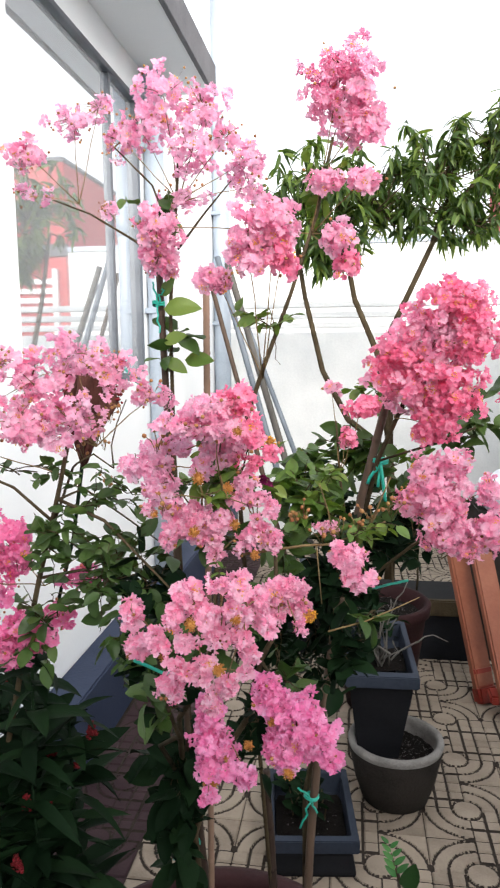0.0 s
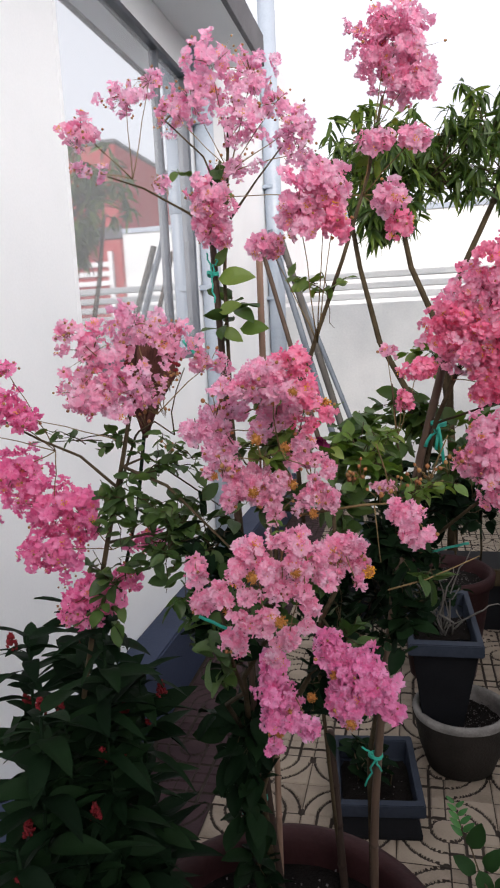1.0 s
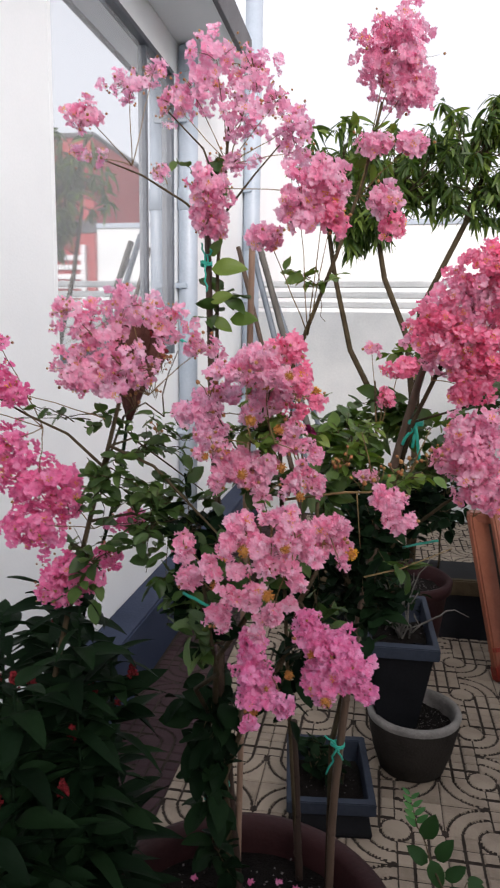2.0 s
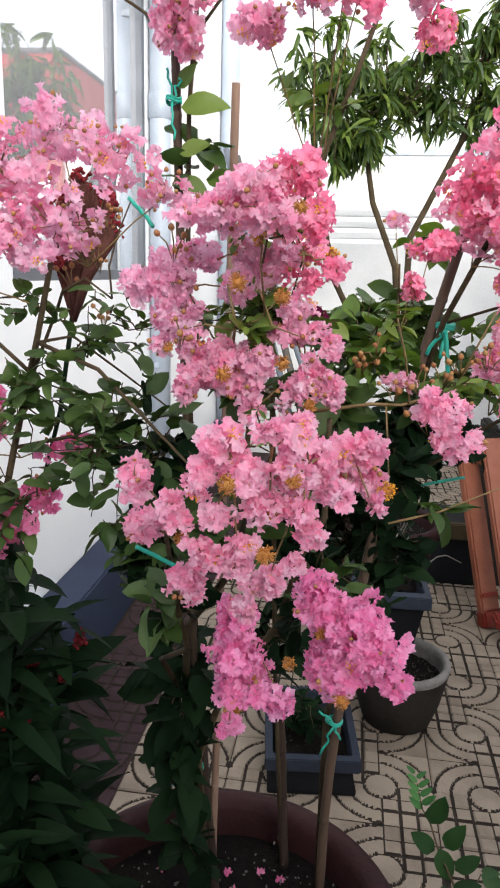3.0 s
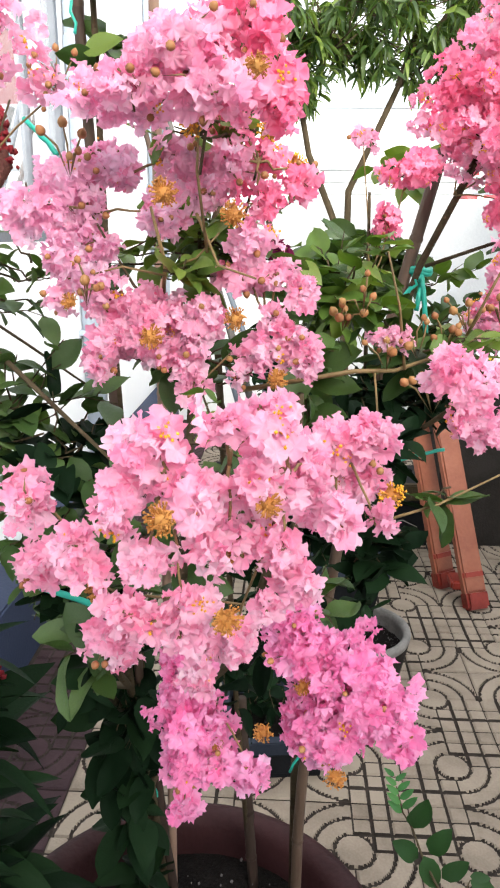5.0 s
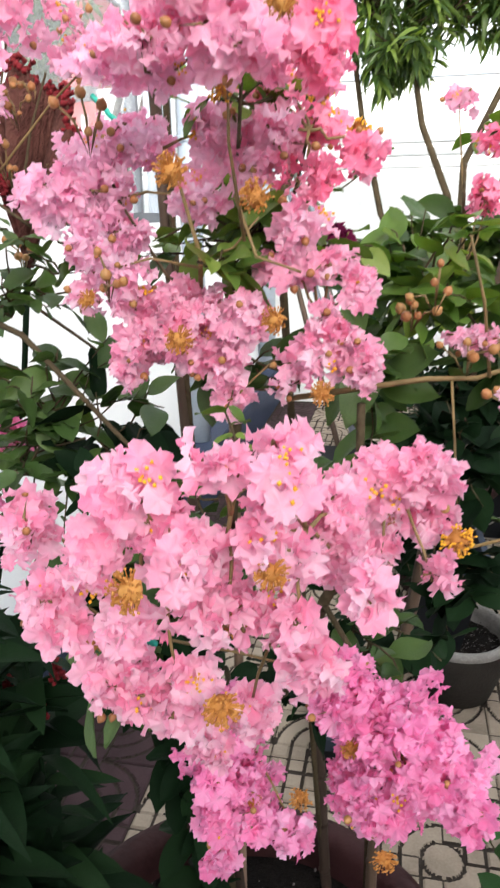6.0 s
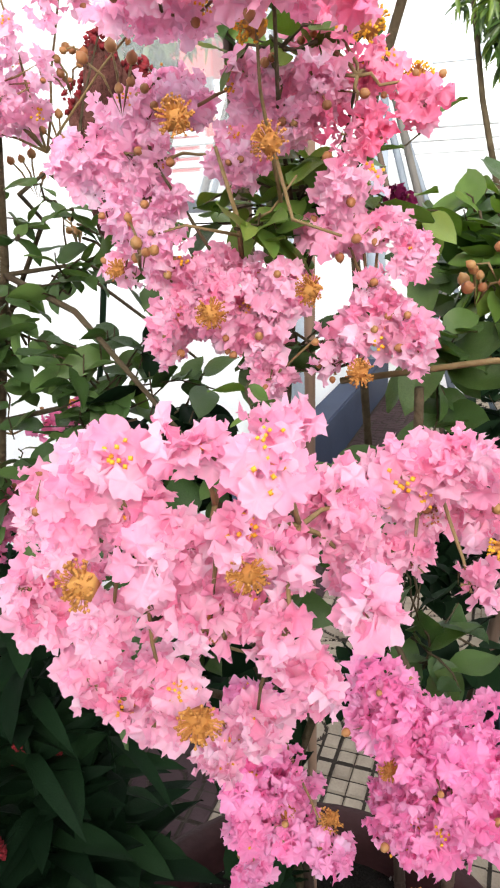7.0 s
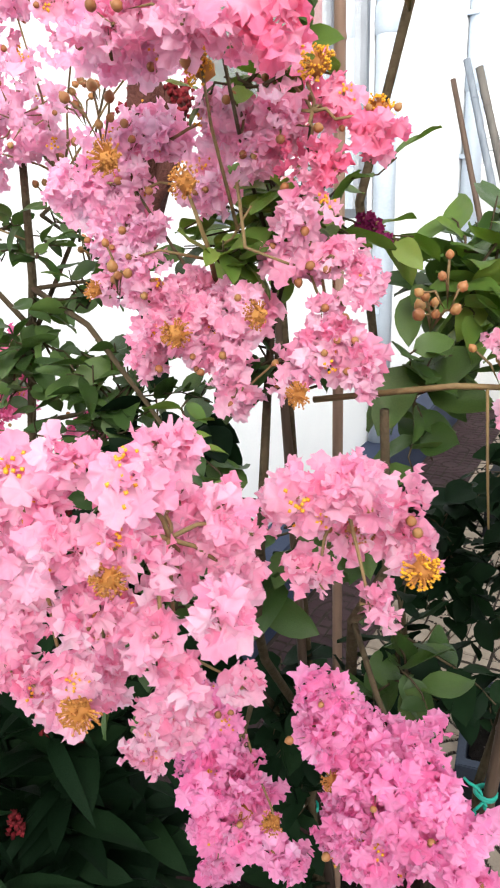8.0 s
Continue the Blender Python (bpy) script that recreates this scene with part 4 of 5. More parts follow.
foliage(main_plant, [(-0.20, 1.17, 1.335, 0.09, 0.03, 0.035, 46, 0.032), (-0.19, 1.13, 1.42, 0.07, 0.03, 0.03, 14, 0.026), (-0.20, 1.21, 1.33, 0.12, 0.02, 0.07, 50, 0.036), (0.02, 1.2, 1.24, 0.09, 0.04, 0.03, 26, 0.032), (-0.06, 1.27, 1.29, 0.08, 0.04, 0.07, 44, 0.040), (-0.18, 1.0, 1.20, 0.06, 0.05, 0.05, 10, 0.022), (-0.225, 1.12, 1.315, 0.035, 0.015, 0.02, 16, 0.034)], LEAF_LIGHT, OVATE, 120)

bud_v, bud_f = lathe([(0.0, -0.0042), (0.003, -0.0032), (0.0045, 0.0), (0.0034, 0.0032), (0.0009, 0.0052), (0.0, 0.006)], 10)
BUD_MESH = mesh_of("bud", bud_v, bud_f, BUD)


def bud_sprig(parent, c, count):
    """A few round buds on short stalks."""
    pile, tips = Pile(), []
    for k in range(count):
        tip = np.array([rng.normal(0, 0.012), rng.normal(-0.004, 0.008), rng.uniform(-0.004, 0.028)])
        v, f = tube_data([(0, 0, -0.014), tuple(tip * 0.5 + rng.normal(0, 0.002, 3)), tuple(tip)], [0.0, 0.0010, 0.0007], 5)
        pile.add(v, f)
        tips.append(tip)
    sprig = part("bud_sprig", pile.mesh("bud_sprig", TWIG, True, True), parent, "sprig of round brown-orange buds", Matrix.Translation(c))
    for tip in tips:
        part("bud", BUD_MESH, sprig, m=pose_of(tip, basis(tip + (0, 0, 0.012)), rng.uniform(0.6, 1.0)))


SPRIGS = ((0.0, 1.185, 1.245), (0.03, 1.20, 1.25), (-0.03, 1.175, 1.235), (0.055, 1.22, 1.262), (-0.075, 1.15, 1.275), (0.015, 1.17, 1.195), (-0.29, 1.10, 1.30), (-0.30, 1.11, 1.40), (-0.06, 1.13, 1.29), (0.09, 1.23, 1.27))
for c in SPRIGS:
    bud_sprig(main_plant, c, int(rng.integers(4, 8)))

fallen_v, fallen_f = petal_data(3, 16, 0.0145, 0.0125)
FALLEN = mesh_of("petal", fallen_v - (0, 0.0093, 0), fallen_f, PETAL_MAUVE)
for x, y in ((-0.13, 1.16), (-0.17, 1.13), (-0.185, 1.17), (-0.15, 1.21), (-0.20, 1.20), (-0.28, 1.14), (-0.30, 1.19), (-0.12, 1.20), (-0.21, 1.11)):
    one = thing("fallen_petal", "mauve fallen petal lying on the dark soil", "petal", "fallen petals", at=(x, y, 0.5565))
    part("blade", FALLEN, one, m=pose(0, 0, 0, 0, 0, float(rng.uniform(0, 360))))

left_plant = thing("crape_myrtle", "slender crape myrtle with mauve-pink flower heads beside the white wall", "flowering shrub")
J_LEFT = [(-0.64, 1.33, 0.95), (-0.60, 1.32, 1.08), (-0.56, 1.29, 1.22), (-0.53, 1.27, 1.32), (-0.45, 1.24, 1.38), (-0.70, 1.3, 1.30)]
stems(left_plant, [
    ([(-0.98, 1.55, GROUND_Z), (-0.90, 1.50, 0.0), (-0.80, 1.42, 0.45), (-0.675, 1.35, 0.88), (-0.605, 1.31, 1.10), (-0.545, 1.28, 1.28), (-0.50, 1.24, 1.40)], 0.0085, 0.004),
    ([(-0.56, 1.29, 1.22), (-0.64, 1.29, 1.29), (-0.72, 1.27, 1.33), (-0.78, 1.25, 1.37)], 0.0035, 0.0018),
    ([(-0.60, 1.31, 1.10), (-0.50, 1.28, 1.13), (-0.42, 1.26, 1.12)], 0.0035, 0.002),
    ([(-0.545, 1.28, 1.27), (-0.44, 1.24, 1.24), (-0.36, 1.22, 1.17), (-0.30, 1.2, 1.12)], 0.0035, 0.002),
], BARK)
stalks(left_plant, LEFT_UP + LEFT_LOW, J_LEFT, TWIG)
for i, b in enumerate(LEFT_UP):
    cluster(left_plant, b, LEFT_UP, COARSE, PETAL_PALE if i % 3 == 1 else PETAL, 0.020, 0, 10, 0.62)
for b in LEFT_LOW:
    cluster(left_plant, b, LEFT_LOW, COARSE, PETAL_MAUVE, 0.021, 0, 8, 0.7)
foliage(left_plant, [
    (-0.43, 1.26, 1.12, 0.14, 0.07, 0.13, 130, 0.042), (-0.56, 1.28, 1.20, 0.11, 0.05, 0.11, 80, 0.038), (-0.47, 1.27, 1.27, 0.12, 0.05, 0.06, 34, 0.034), (-0.38, 1.25, 0.98, 0.08, 0.06, 0.10, 80, 0.046), (-0.42, 1.22, 1.32, 0.12, 0.05, 0.05, 26, 0.030), (-0.60, 1.3, 1.0, 0.1, 0.05, 0.1, 36, 0.05), (-0.62, 1.28, 1.33, 0.15, 0.05, 0.03, 30, 0.03)], LEAF, OVATE, 200)

tall_plant = thing("crape_myrtle", "tall crape myrtle with loose pale pink flower heads tied to canes", "flowering shrub")
J_TALL = [(-0.38, 1.56, 1.60), (-0.37, 1.57, 1.75), (-0.36, 1.58, 1.88), (-0.15, 1.35, 1.5), (-0.12, 1.38, 1.62), (-0.06, 1.42, 1.78), (-0.04, 1.45, 1.9), (-0.5, 1.56, 1.84), (-0.58, 1.55, 1.88)]
stems(tall_plant, [
    ([G(-0.23, 1.185, 0.54), G(-0.245, 1.17, 0.9), (-0.385, 1.58, 1.35), (-0.38, 1.56, 1.65), (-0.365, 1.58, 1.9), (-0.36, 1.59, 2.0)], 0.006, 0.003),
    ([G(-0.122, 1.25, 0.54), G(-0.14, 1.2, 0.9), (-0.215, 1.42, 1.35), (-0.15, 1.36, 1.52), (-0.10, 1.39, 1.66), (-0.05, 1.43, 1.82), (-0.02, 1.46, 1.97)], 0.006, 0.003),
    ([(-0.37, 1.57, 1.72), (-0.46, 1.57, 1.80), (-0.56, 1.56, 1.86), (-0.64, 1.55, 1.89)], 0.0035, 0.0016),
    ([(-0.37, 1.57, 1.80), (-0.42, 1.58, 1.92), (-0.52, 1.59, 2.02)], 0.003, 0.0015),
    ([(-0.365, 1.58, 1.78), (-0.30, 1.58, 1.86), (-0.24, 1.59, 1.93)], 0.003, 0.0015),
], BARK)
stalks(tall_plant, TALL + TALL_LEFT, J_TALL, TWIG)
for i, b in enumerate(TALL):
    cluster(tall_plant, b, TALL, COARSE, PETAL_DEEP if b[2] < 1.86 and i % 3 == 0 else PETAL, 0.020, 0, 3)
for i, b in enumerate(TALL_LEFT):
    cluster(tall_plant, b, TALL_LEFT, COARSE, PETAL if i < 3 else PETAL_PALE, 0.021, 0, 10, 0.9 if i < 3 else 0.42)
foliage(tall_plant, [(-0.37, 1.55, 1.58, 0.06, 0.04, 0.10, 14, 0.065), (-0.43, 1.56, 1.85, 0.07, 0.04, 0.10, 18, 0.055)], LEAF, OVATE, 32)
foliage(tall_plant, [(-0.04, 1.45, 1.86, 0.07, 0.05, 0.09, 60, 0.035), (-0.15, 1.35, 1.60, 0.08, 0.04, 0.08, 18, 0.04)], LEAF_LIGHT, OVATE, 60)

BIG = [mesh_of("leaf", v, f, LEAF_LIGHT) for v, f in [leaf_data(1, 0.6, 0.2, d, 0.04) for d in (0.1, 0.25)]]
for x, y, z, ox, oz, size in ((-0.392, 1.545, 1.648, 1.0, 0.1, 0.085), (-0.395, 1.545, 1.675, 0.6, 0.8, 0.05), (-0.395, 1.545, 1.575, 0.9, 0.25, 0.06), (-0.35, 1.56, 1.535, 1.0, 0.0, 0.07), (-0.39, 1.55, 1.535, 1.0, -0.5, 0.055)):
    part("leaf", BIG[int(size * 1000) % 2], tall_plant, "broad pale green leaf", pose_of((x, y, z), facing((ox, -0.2, oz), (0.0, -0.85, 0.5)), size))

right_plant = thing("crape_myrtle", "leafy crape myrtle with a dense deep-pink flower head", "flowering shrub")
J_RIGHT = [(0.05, 1.62, 1.2), (0.09, 1.62, 1.32), (0.12, 1.6, 1.40), (0.0, 1.55, 1.28), (0.16, 1.52, 1.15), (0.22, 1.52, 1.1)]
stems(right_plant, [
    ([G(-0.064, 1.18, 0.54), G(-0.066, 1.185, 0.85), (0.03, 1.78, 1.0), (0.09, 1.66, 1.30), (0.14, 1.58, 1.44), (0.18, 1.56, 1.55)], 0.009, 0.004),
    ([G(-0.04, 1.21, 1.02), (0.06, 1.70, 0.98), (0.16, 1.52, 1.13), (0.25, 1.48, 1.2)], 0.006, 0.0025),
    ([(0.03, 1.77, 1.02), (0.0, 1.58, 1.26), (-0.01, 1.53, 1.40)], 0.004, 0.002),
    ([(0.09, 1.62, 1.3), (0.2, 1.6, 1.34), (0.30, 1.6, 1.38)], 0.003, 0.002),
], BARK)
stalks(right_plant, RIGHT, J_RIGHT, TWIG)
for i, b in enumerate(RIGHT):
    cluster(right_plant, b, RIGHT, COARSE, PETAL_DEEP if i < 10 and i % 3 < 2 else PETAL, 0.020, 0, 2)
foliage(right_plant, [
    (0.06, 1.80, 1.30, 0.16, 0.06, 0.12, 80, 0.062), (0.32, 1.74, 1.38, 0.09, 0.06, 0.14, 46, 0.08), (0.15, 1.80, 1.17, 0.14, 0.05, 0.10, 70, 0.06), (-0.09, 1.5, 1.27, 0.08, 0.06, 0.10, 46, 0.055)], LEAF, OVATE, 150)
foliage(right_plant, [(-0.05, 1.47, 1.28, 0.07, 0.06, 0.09, 66, 0.046), (0.10, 1.79, 1.44, 0.09, 0.03, 0.05, 16, 0.065), (0.12, 1.80, 1.27, 0.12, 0.03, 0.07, 30, 0.05)], LEAF_LIGHT, OVATE, 40)
# Leaf mass for the shadowed gap, drawn with shade in its colour.
foliage(right_plant, [(0.0, 1.75, 0.95, 0.14, 0.12, 0.16, 130, 0.06), (0.12, 1.75, 1.05, 0.1, 0.1, 0.1, 50, 0.06), (-0.07, 1.84, 0.80, 0.12, 0.10, 0.22, 140, 0.06), (-0.17, 1.66, 0.86, 0.10, 0.07, 0.16, 130, 0.06), (0.02, 1.66, 1.10, 0.12, 0.06, 0.08, 60, 0.055), (0.0, 1.42, 1.07, 0.06, 0.05, 0.08, 60, 0.06), (0.0, 1.46, 0.90, 0.06, 0.05, 0.10, 50, 0.06)], LEAF_DARK_SHADED, OVATE, 60)

# bare twigs with round buds at the outer edge of the mauve shrub
stems(left_plant, [
    ([(-0.56, 1.29, 1.22), G(-0.335, 0.96, 1.41), G(-0.305, 0.90, 1.425), G(-0.285, 0.90, 1.436), G(-0.262, 0.90, 1.42)], 0.003, 0.0014),
    ([G(-0.262, 0.90, 1.42), G(-0.264, 0.90, 1.446), G(-0.257, 0.90, 1.47), G(-0.245, 0.90, 1.497)], 0.0016, 0.001),
    ([(-0.545, 1.28, 1.27), G(-0.33, 0.98, 1.38), G(-0.278, 0.98, 1.345), G(-0.235, 0.98, 1.315)], 0.0028, 0.0014),
], BARK)
for c, count in ((G(-0.272, 0.90, 1.447), 5), (G(-0.264, 0.90, 1.478), 5), (G(-0.27, 0.90, 1.402), 6), (G(-0.252, 0.898, 1.49), 4), (G(-0.30, 0.91, 1.43), 4)):
    bud_sprig(left_plant, c, count)

for shrub_thing in (main_plant, left_plant, tall_plant, right_plant):
    grown(shrub_thing)

# ---- shrub in the black planter and in the planting box ----
shrub = thing("potted_shrub", "scruffy dark green shrub with bare curling twigs", "shrub")
lines = []
for k in range(16):
    a = np.array([0.10, 2.50, 0.455])
    e = a + np.array([rng.normal(0, 0.09), rng.normal(-0.02, 0.08), rng.uniform(0.06, 0.34)])
    lines.append((bend(a + rng.normal(0, 0.02, 3) * (1, 1, 0), e, rng.uniform(0.0, 0.06), 7, 0.012), 0.004, 0.0015))
stems(shrub, lines, CANE_GREY, "twig", 5)
foliage(shrub, [(0.08, 2.55, 0.62, 0.11, 0.14, 0.13, 150, 0.04), (0.03, 2.6, 0.82, 0.11, 0.1, 0.11, 90, 0.045)], LEAF_DARK_SHADED, OVATE, 60)
hedge = thing("shrub", "dense dark green shrub behind the pots", "shrub")
stems(hedge, [(bend((0.1 + 0.12 * k, 3.75, 0.28), (0.05 + 0.15 * k, 3.72, 0.75), 0.02), 0.006, 0.003) for k in range(3)], BARK)
foliage(hedge, [(0.22, 3.74, 0.66, 0.28, 0.14, 0.22, 300, 0.08), (-0.15, 3.78, 0.76, 0.22, 0.14, 0.30, 200, 0.08)], LEAF_DARK_SHADED, OVATE, 60)

tray_plant = thing("potted_shrub", "low dark green seedlings in the tray planter", "shrub")
stems(tray_plant, [(bend((-0.17 + 0.05 * k, 2.2, 0.07), (-0.18 + 0.05 * k, 2.18, 0.19), 0.01), 0.003, 0.0015) for k in range(3)], BARK)
foliage(tray_plant, [(-0.14, 2.20, 0.17, 0.09, 0.12, 0.06, 60, 0.05)], LEAF_DARK_SHADED, OVATE, 60)

# ---- cockscombs beside the wall ----
def cockscomb(at, height, lean, plumes):
    plant = thing("cockscomb_plant", "dark leafy cockscomb with small dark red flower plumes", "flowering plant", "cockscombs beside the wall", at=at)
    top = np.array([lean[0], lean[1], height])
    mid = top * 0.5 + rng.normal(0, 0.01, 3)
    stems(plant, [([(0, 0, GROUND_Z), (0, 0, 0), tuple(mid), tuple(top)], 0.007, 0.0035)], LEAF_DARK_SHADED)
    me = [mesh_of("leaf", v, f, LEAF_DARK_SHADED) for v, f in LANCE]
    wide = [mesh_of("leaf", v, f, LEAF_DARK_SHADED) for v, f in [leaf_data(1, 0.44, 0.25, d, 0.05) for d in (0.3, 0.6)]]
    n = int(height * 100)
    for i in range(n):
        u = 0.12 + 0.88 * (i + rng.uniform(0, 1)) / n
        p = mid * 2 * u * (1 - u) + top * u * u
        w = i * 2.4 + rng.normal(0, 0.3)
        pool = me if rng.uniform() < 0.3 else wide
        part("leaf", pool[rng.integers(len(pool))], plant, m=pose_of(p, leaf_turn((math.cos(w), math.sin(w)), rng.uniform(0.1, 0.9)), rng.uniform(0.09, 0.17) * (1.15 - 0.42 * u)))
    for k in range(plumes):
        u = rng.uniform(0.55, 1.0)
        b = mid * 2 * u * (1 - u) + top * u * u
        p = b + np.array([rng.normal(0, 0.04), rng.normal(0, 0.04), rng.uniform(0.01, 0.05)])
        pile = Pile()
        v, f = tube_data([b, (b + p) / 2 + rng.normal(0, 0.004, 3), p], [0.003, 0.0025, 0.002], 5)
        pile.add(v, f, 1)
        for q in range(40):
            z = rng.uniform(0, 1)
            r = 0.011 * (1 - z) ** 0.6
            w = rng.uniform(0, 6.28)
            v, f = ball_data(0.0042, 1.5)
            pile.add(v @ basis((math.cos(w), math.sin(w), 1)).T + p + (r * math.cos(w), r * math.sin(w), z * 0.035), f, 0)
        part("plume", pile.mesh("plume", [PLUME, LEAF_DARK_SHADED]), plant, "dark red velvety plume")
    return grown(plant)


for x, y, h, lx, ly, pl in ((-0.70, 1.28, 0.70, -0.03, 0.0, 2), (-0.70, 1.12, 0.80, 0.0, 0.02, 2), (-0.82, 1.30, 0.86, -0.02, 0.05, 3), (-0.70, 1.05, 0.60, 0.0, -0.04, 1), (-0.80, 1.45, 0.80, 0.04, 0.02, 2),
                           (-0.77, 1.55, 0.64, 0.03, 0.0, 2), (-0.64, 1.16, 0.46, 0.0, 0.0, 1), (-0.86, 1.62, 0.82, 0.02, 0.0, 1), (-0.69, 1.42, 0.52, 0.0, 0.0, 2), (-0.62, 1.30, 0.66, -0.02, 0.0, 2), (-0.665, 1.34, 0.90, 0.02, 0.0, 2), (-0.62, 1.46, 0.74, 0.0, 0.0, 2)):
    cockscomb((x, y, 0.0), h, (lx, ly), pl)

comb = thing("cockscomb_plant", "tall cockscomb with a fluted brown fan and dark red crest", "flowering plant")
stems(comb, [([(-1.02, 1.76, GROUND_Z), (-0.94, 1.72, 0.0), (-0.78, 1.66, 0.7), (-0.65, 1.61, 1.10), (-0.615, 1.60, 1.29)], 0.004, 0.005)], LEAF_DARK_SHADED)
pile, edge = Pile(), Pile()
foot = np.array([-0.612, 1.60, 1.28])
for k in range(34):
    u = k / 33
    top = np.array([-0.648 + 0.135 * u, 1.60 + 0.03 * math.sin(11 * u), 1.43 + 0.10 * math.sin(2.4 * u + 0.45) + 0.01 * math.sin(17 * u)])
    mid = foot + (top - foot) * 0.5 + np.array([-0.008, 0.014 * math.sin(11 * u), 0.0])
    v, f = tube_data([foot, mid, top - (top - foot) * 0.06, top], [0.006, 0.008, 0.0095, 0.003], 7, 0.15)
    pile.add(v, f)
    for q in range(9):
        p = top + rng.normal(0, 0.005, 3) + (0, 0, rng.uniform(-0.012, 0.010))
        v, f = ball_data(rng.uniform(0.003, 0.0055), 1.3)
        edge.add(v @ basis(rng.normal(0, 1, 3)).T + p, f)
part("fan", pile.mesh("fan", CREST), comb, "fluted dull brown-red fan")
part("crest", edge.mesh("crest", PLUME), comb, "dark red velvety crest")
pile = Pile()
for k in range(90):
    p = np.array([-0.625, 1.57, 1.39]) + rng.normal(0, 0.010, 3)
    v, f = ball_data(rng.uniform(0.003, 0.005), 1.4)
    pile.add(v @ basis(rng.normal(0, 1, 3)).T + p, f)
part("plume", pile.mesh("plume", PLUME), comb, "dark red velvety plume")
grown(comb)

# ---- canes and twine ----
def cane(label, a, b, r, mat, group="canes", bow=(0, 0, 0)):
    a, b = Vector(a), Vector(b)
    ob = thing("bamboo_cane", label, "garden cane", group, at=tuple(a))
    n = 13
    pts = [tuple((b - a) * (i / (n - 1)) + Vector(bow) * 4 * (i / (n - 1)) * (1 - i / (n - 1)) + Vector(rng.normal(0, 0.0008, 3))) for i in range(n)]
    v, f = tube_data(pts, [r * (1.0 - 0.15 * i / n) for i in range(n)], 9)
    part("pole", mesh_of("pole", v, f, mat), ob)
    d = (b - a).normalized()
    turn = d.to_track_quat("Z", "Y").to_matrix().to_4x4()
    for i in range(2, n - 1, 3):
        q = r * (1.0 - 0.15 * i / n)
        v, f = lathe([(q * 0.99, -0.006), (q * 1.10, -0.002), (q * 1.13, 0.0), (q * 1.06, 0.003), (q * 0.99, 0.005)], 12)
        part("node_ring", mesh_of("node_ring", v, f, mat), ob, m=Matrix.Translation(pts[i]) @ turn)
    return grown(ob)


cane("bowed brown cane in the pot, tied to the deep-pink shrub", G(-0.060, 1.165, 0.545), G(0.056, 1.168, 1.50), 0.0115, CANE, bow=(-0.057, 0, 0))
cane("brown cane stuck in the pot", G(-0.118, 1.235, 0.548), G(-0.135, 1.24, 0.85), 0.0125, DARK_WOOD)
cane("dark cane supporting the main stem", G(-0.212, 1.165, 0.546), G(-0.252, 1.165, 0.98), 0.0115, DARK_WOOD)
cane("tall brown cane behind the flowers", G(-0.236, 1.175, 0.546), (-0.408, 1.56, 1.80), 0.009, CANE)
cane("tall pale cane behind the flowers", G(-0.222, 1.19, 0.546), (-0.308, 1.61, 1.70), 0.009, PEACH)
for x0, z0, x1, r, m in ((-0.80, 2.10, -0.18, 0.020, PALE_POLE), (-0.74, 2.06, -0.10, 0.022, CANE_GREY), (-0.86, 2.02, -0.28, 0.016, CANE), (-0.72, 1.96, 0.04, 0.016, PALE_POLE)):
    cane("long grey pole leaning in a bundle by the wall", G(x1, 4.1, 0.0), G(x0, 4.35, z0), r / 0.6, m, "leaning poles")


def twine(points, r=0.0022, tails=()):
    ob = thing("twine_tie", "knotted green plastic twine", "twine", "twine ties")
    pile = Pile()
    for pts in (points, *tails):
        v, f = tube_data(pts, [r] * len(pts), 6)
        pile.add(v, f)
    part("strand", pile.mesh("strand", TWINE), ob)
    grown(ob)


def knot(c, ring, tails, r=0.0022):
    c = np.array(c, float)
    loop = [tuple(c + (ring * math.cos(w), ring * math.sin(w), 0.003 * math.sin(2 * w) + 0.0007 * w)) for w in np.linspace(0, 4 * math.pi, 30)]
    twine(loop, r, [bend(c + (0, -ring, 0), c + np.array(t), 0.006, 6, 0.003) for t in tails])


knot((-0.405, 1.552, 1.655), 0.0125, [(0.004, -0.015, -0.06), (0.012, -0.014, 0.035), (-0.008, -0.016, 0.05)])
knot(G(0.042, 1.166, 1.388), 0.0165, [(0.012, -0.02, -0.09), (-0.006, -0.02, -0.055), (-0.03, -0.01, -0.05)], 0.0042)
knot(G(-0.055, 1.165, 0.86), 0.018, [(-0.028, -0.02, -0.075), (0.016, -0.02, -0.028), (-0.034, -0.015, 0.034)], 0.0027)
knot(G(-0.24, 1.148, 0.775), 0.016, [(-0.065, -0.04, 0.018), (-0.045, -0.04, -0.018)], 0.0026)
twine(bend(G(-0.205, 0.778, 1.253), G(-0.170, 0.808, 1.223), 0.0, 8, 0.001), 0.003)
twine(bend(G(0.033, 1.19, 1.191), G(0.088, 1.203, 1.202), 0.001, 8, 0.001), 0.0036)
twine(bend((-0.517, 1.655, 1.511), (-0.46, 1.62, 1.457), 0.002, 8, 0.001), 0.0042)

# ---- mango tree ----
mango = thing("mango_tree", "slender mango tree with drooping dark green leaves", "tree")
FORK = (0.24, 4.6, 0.9)
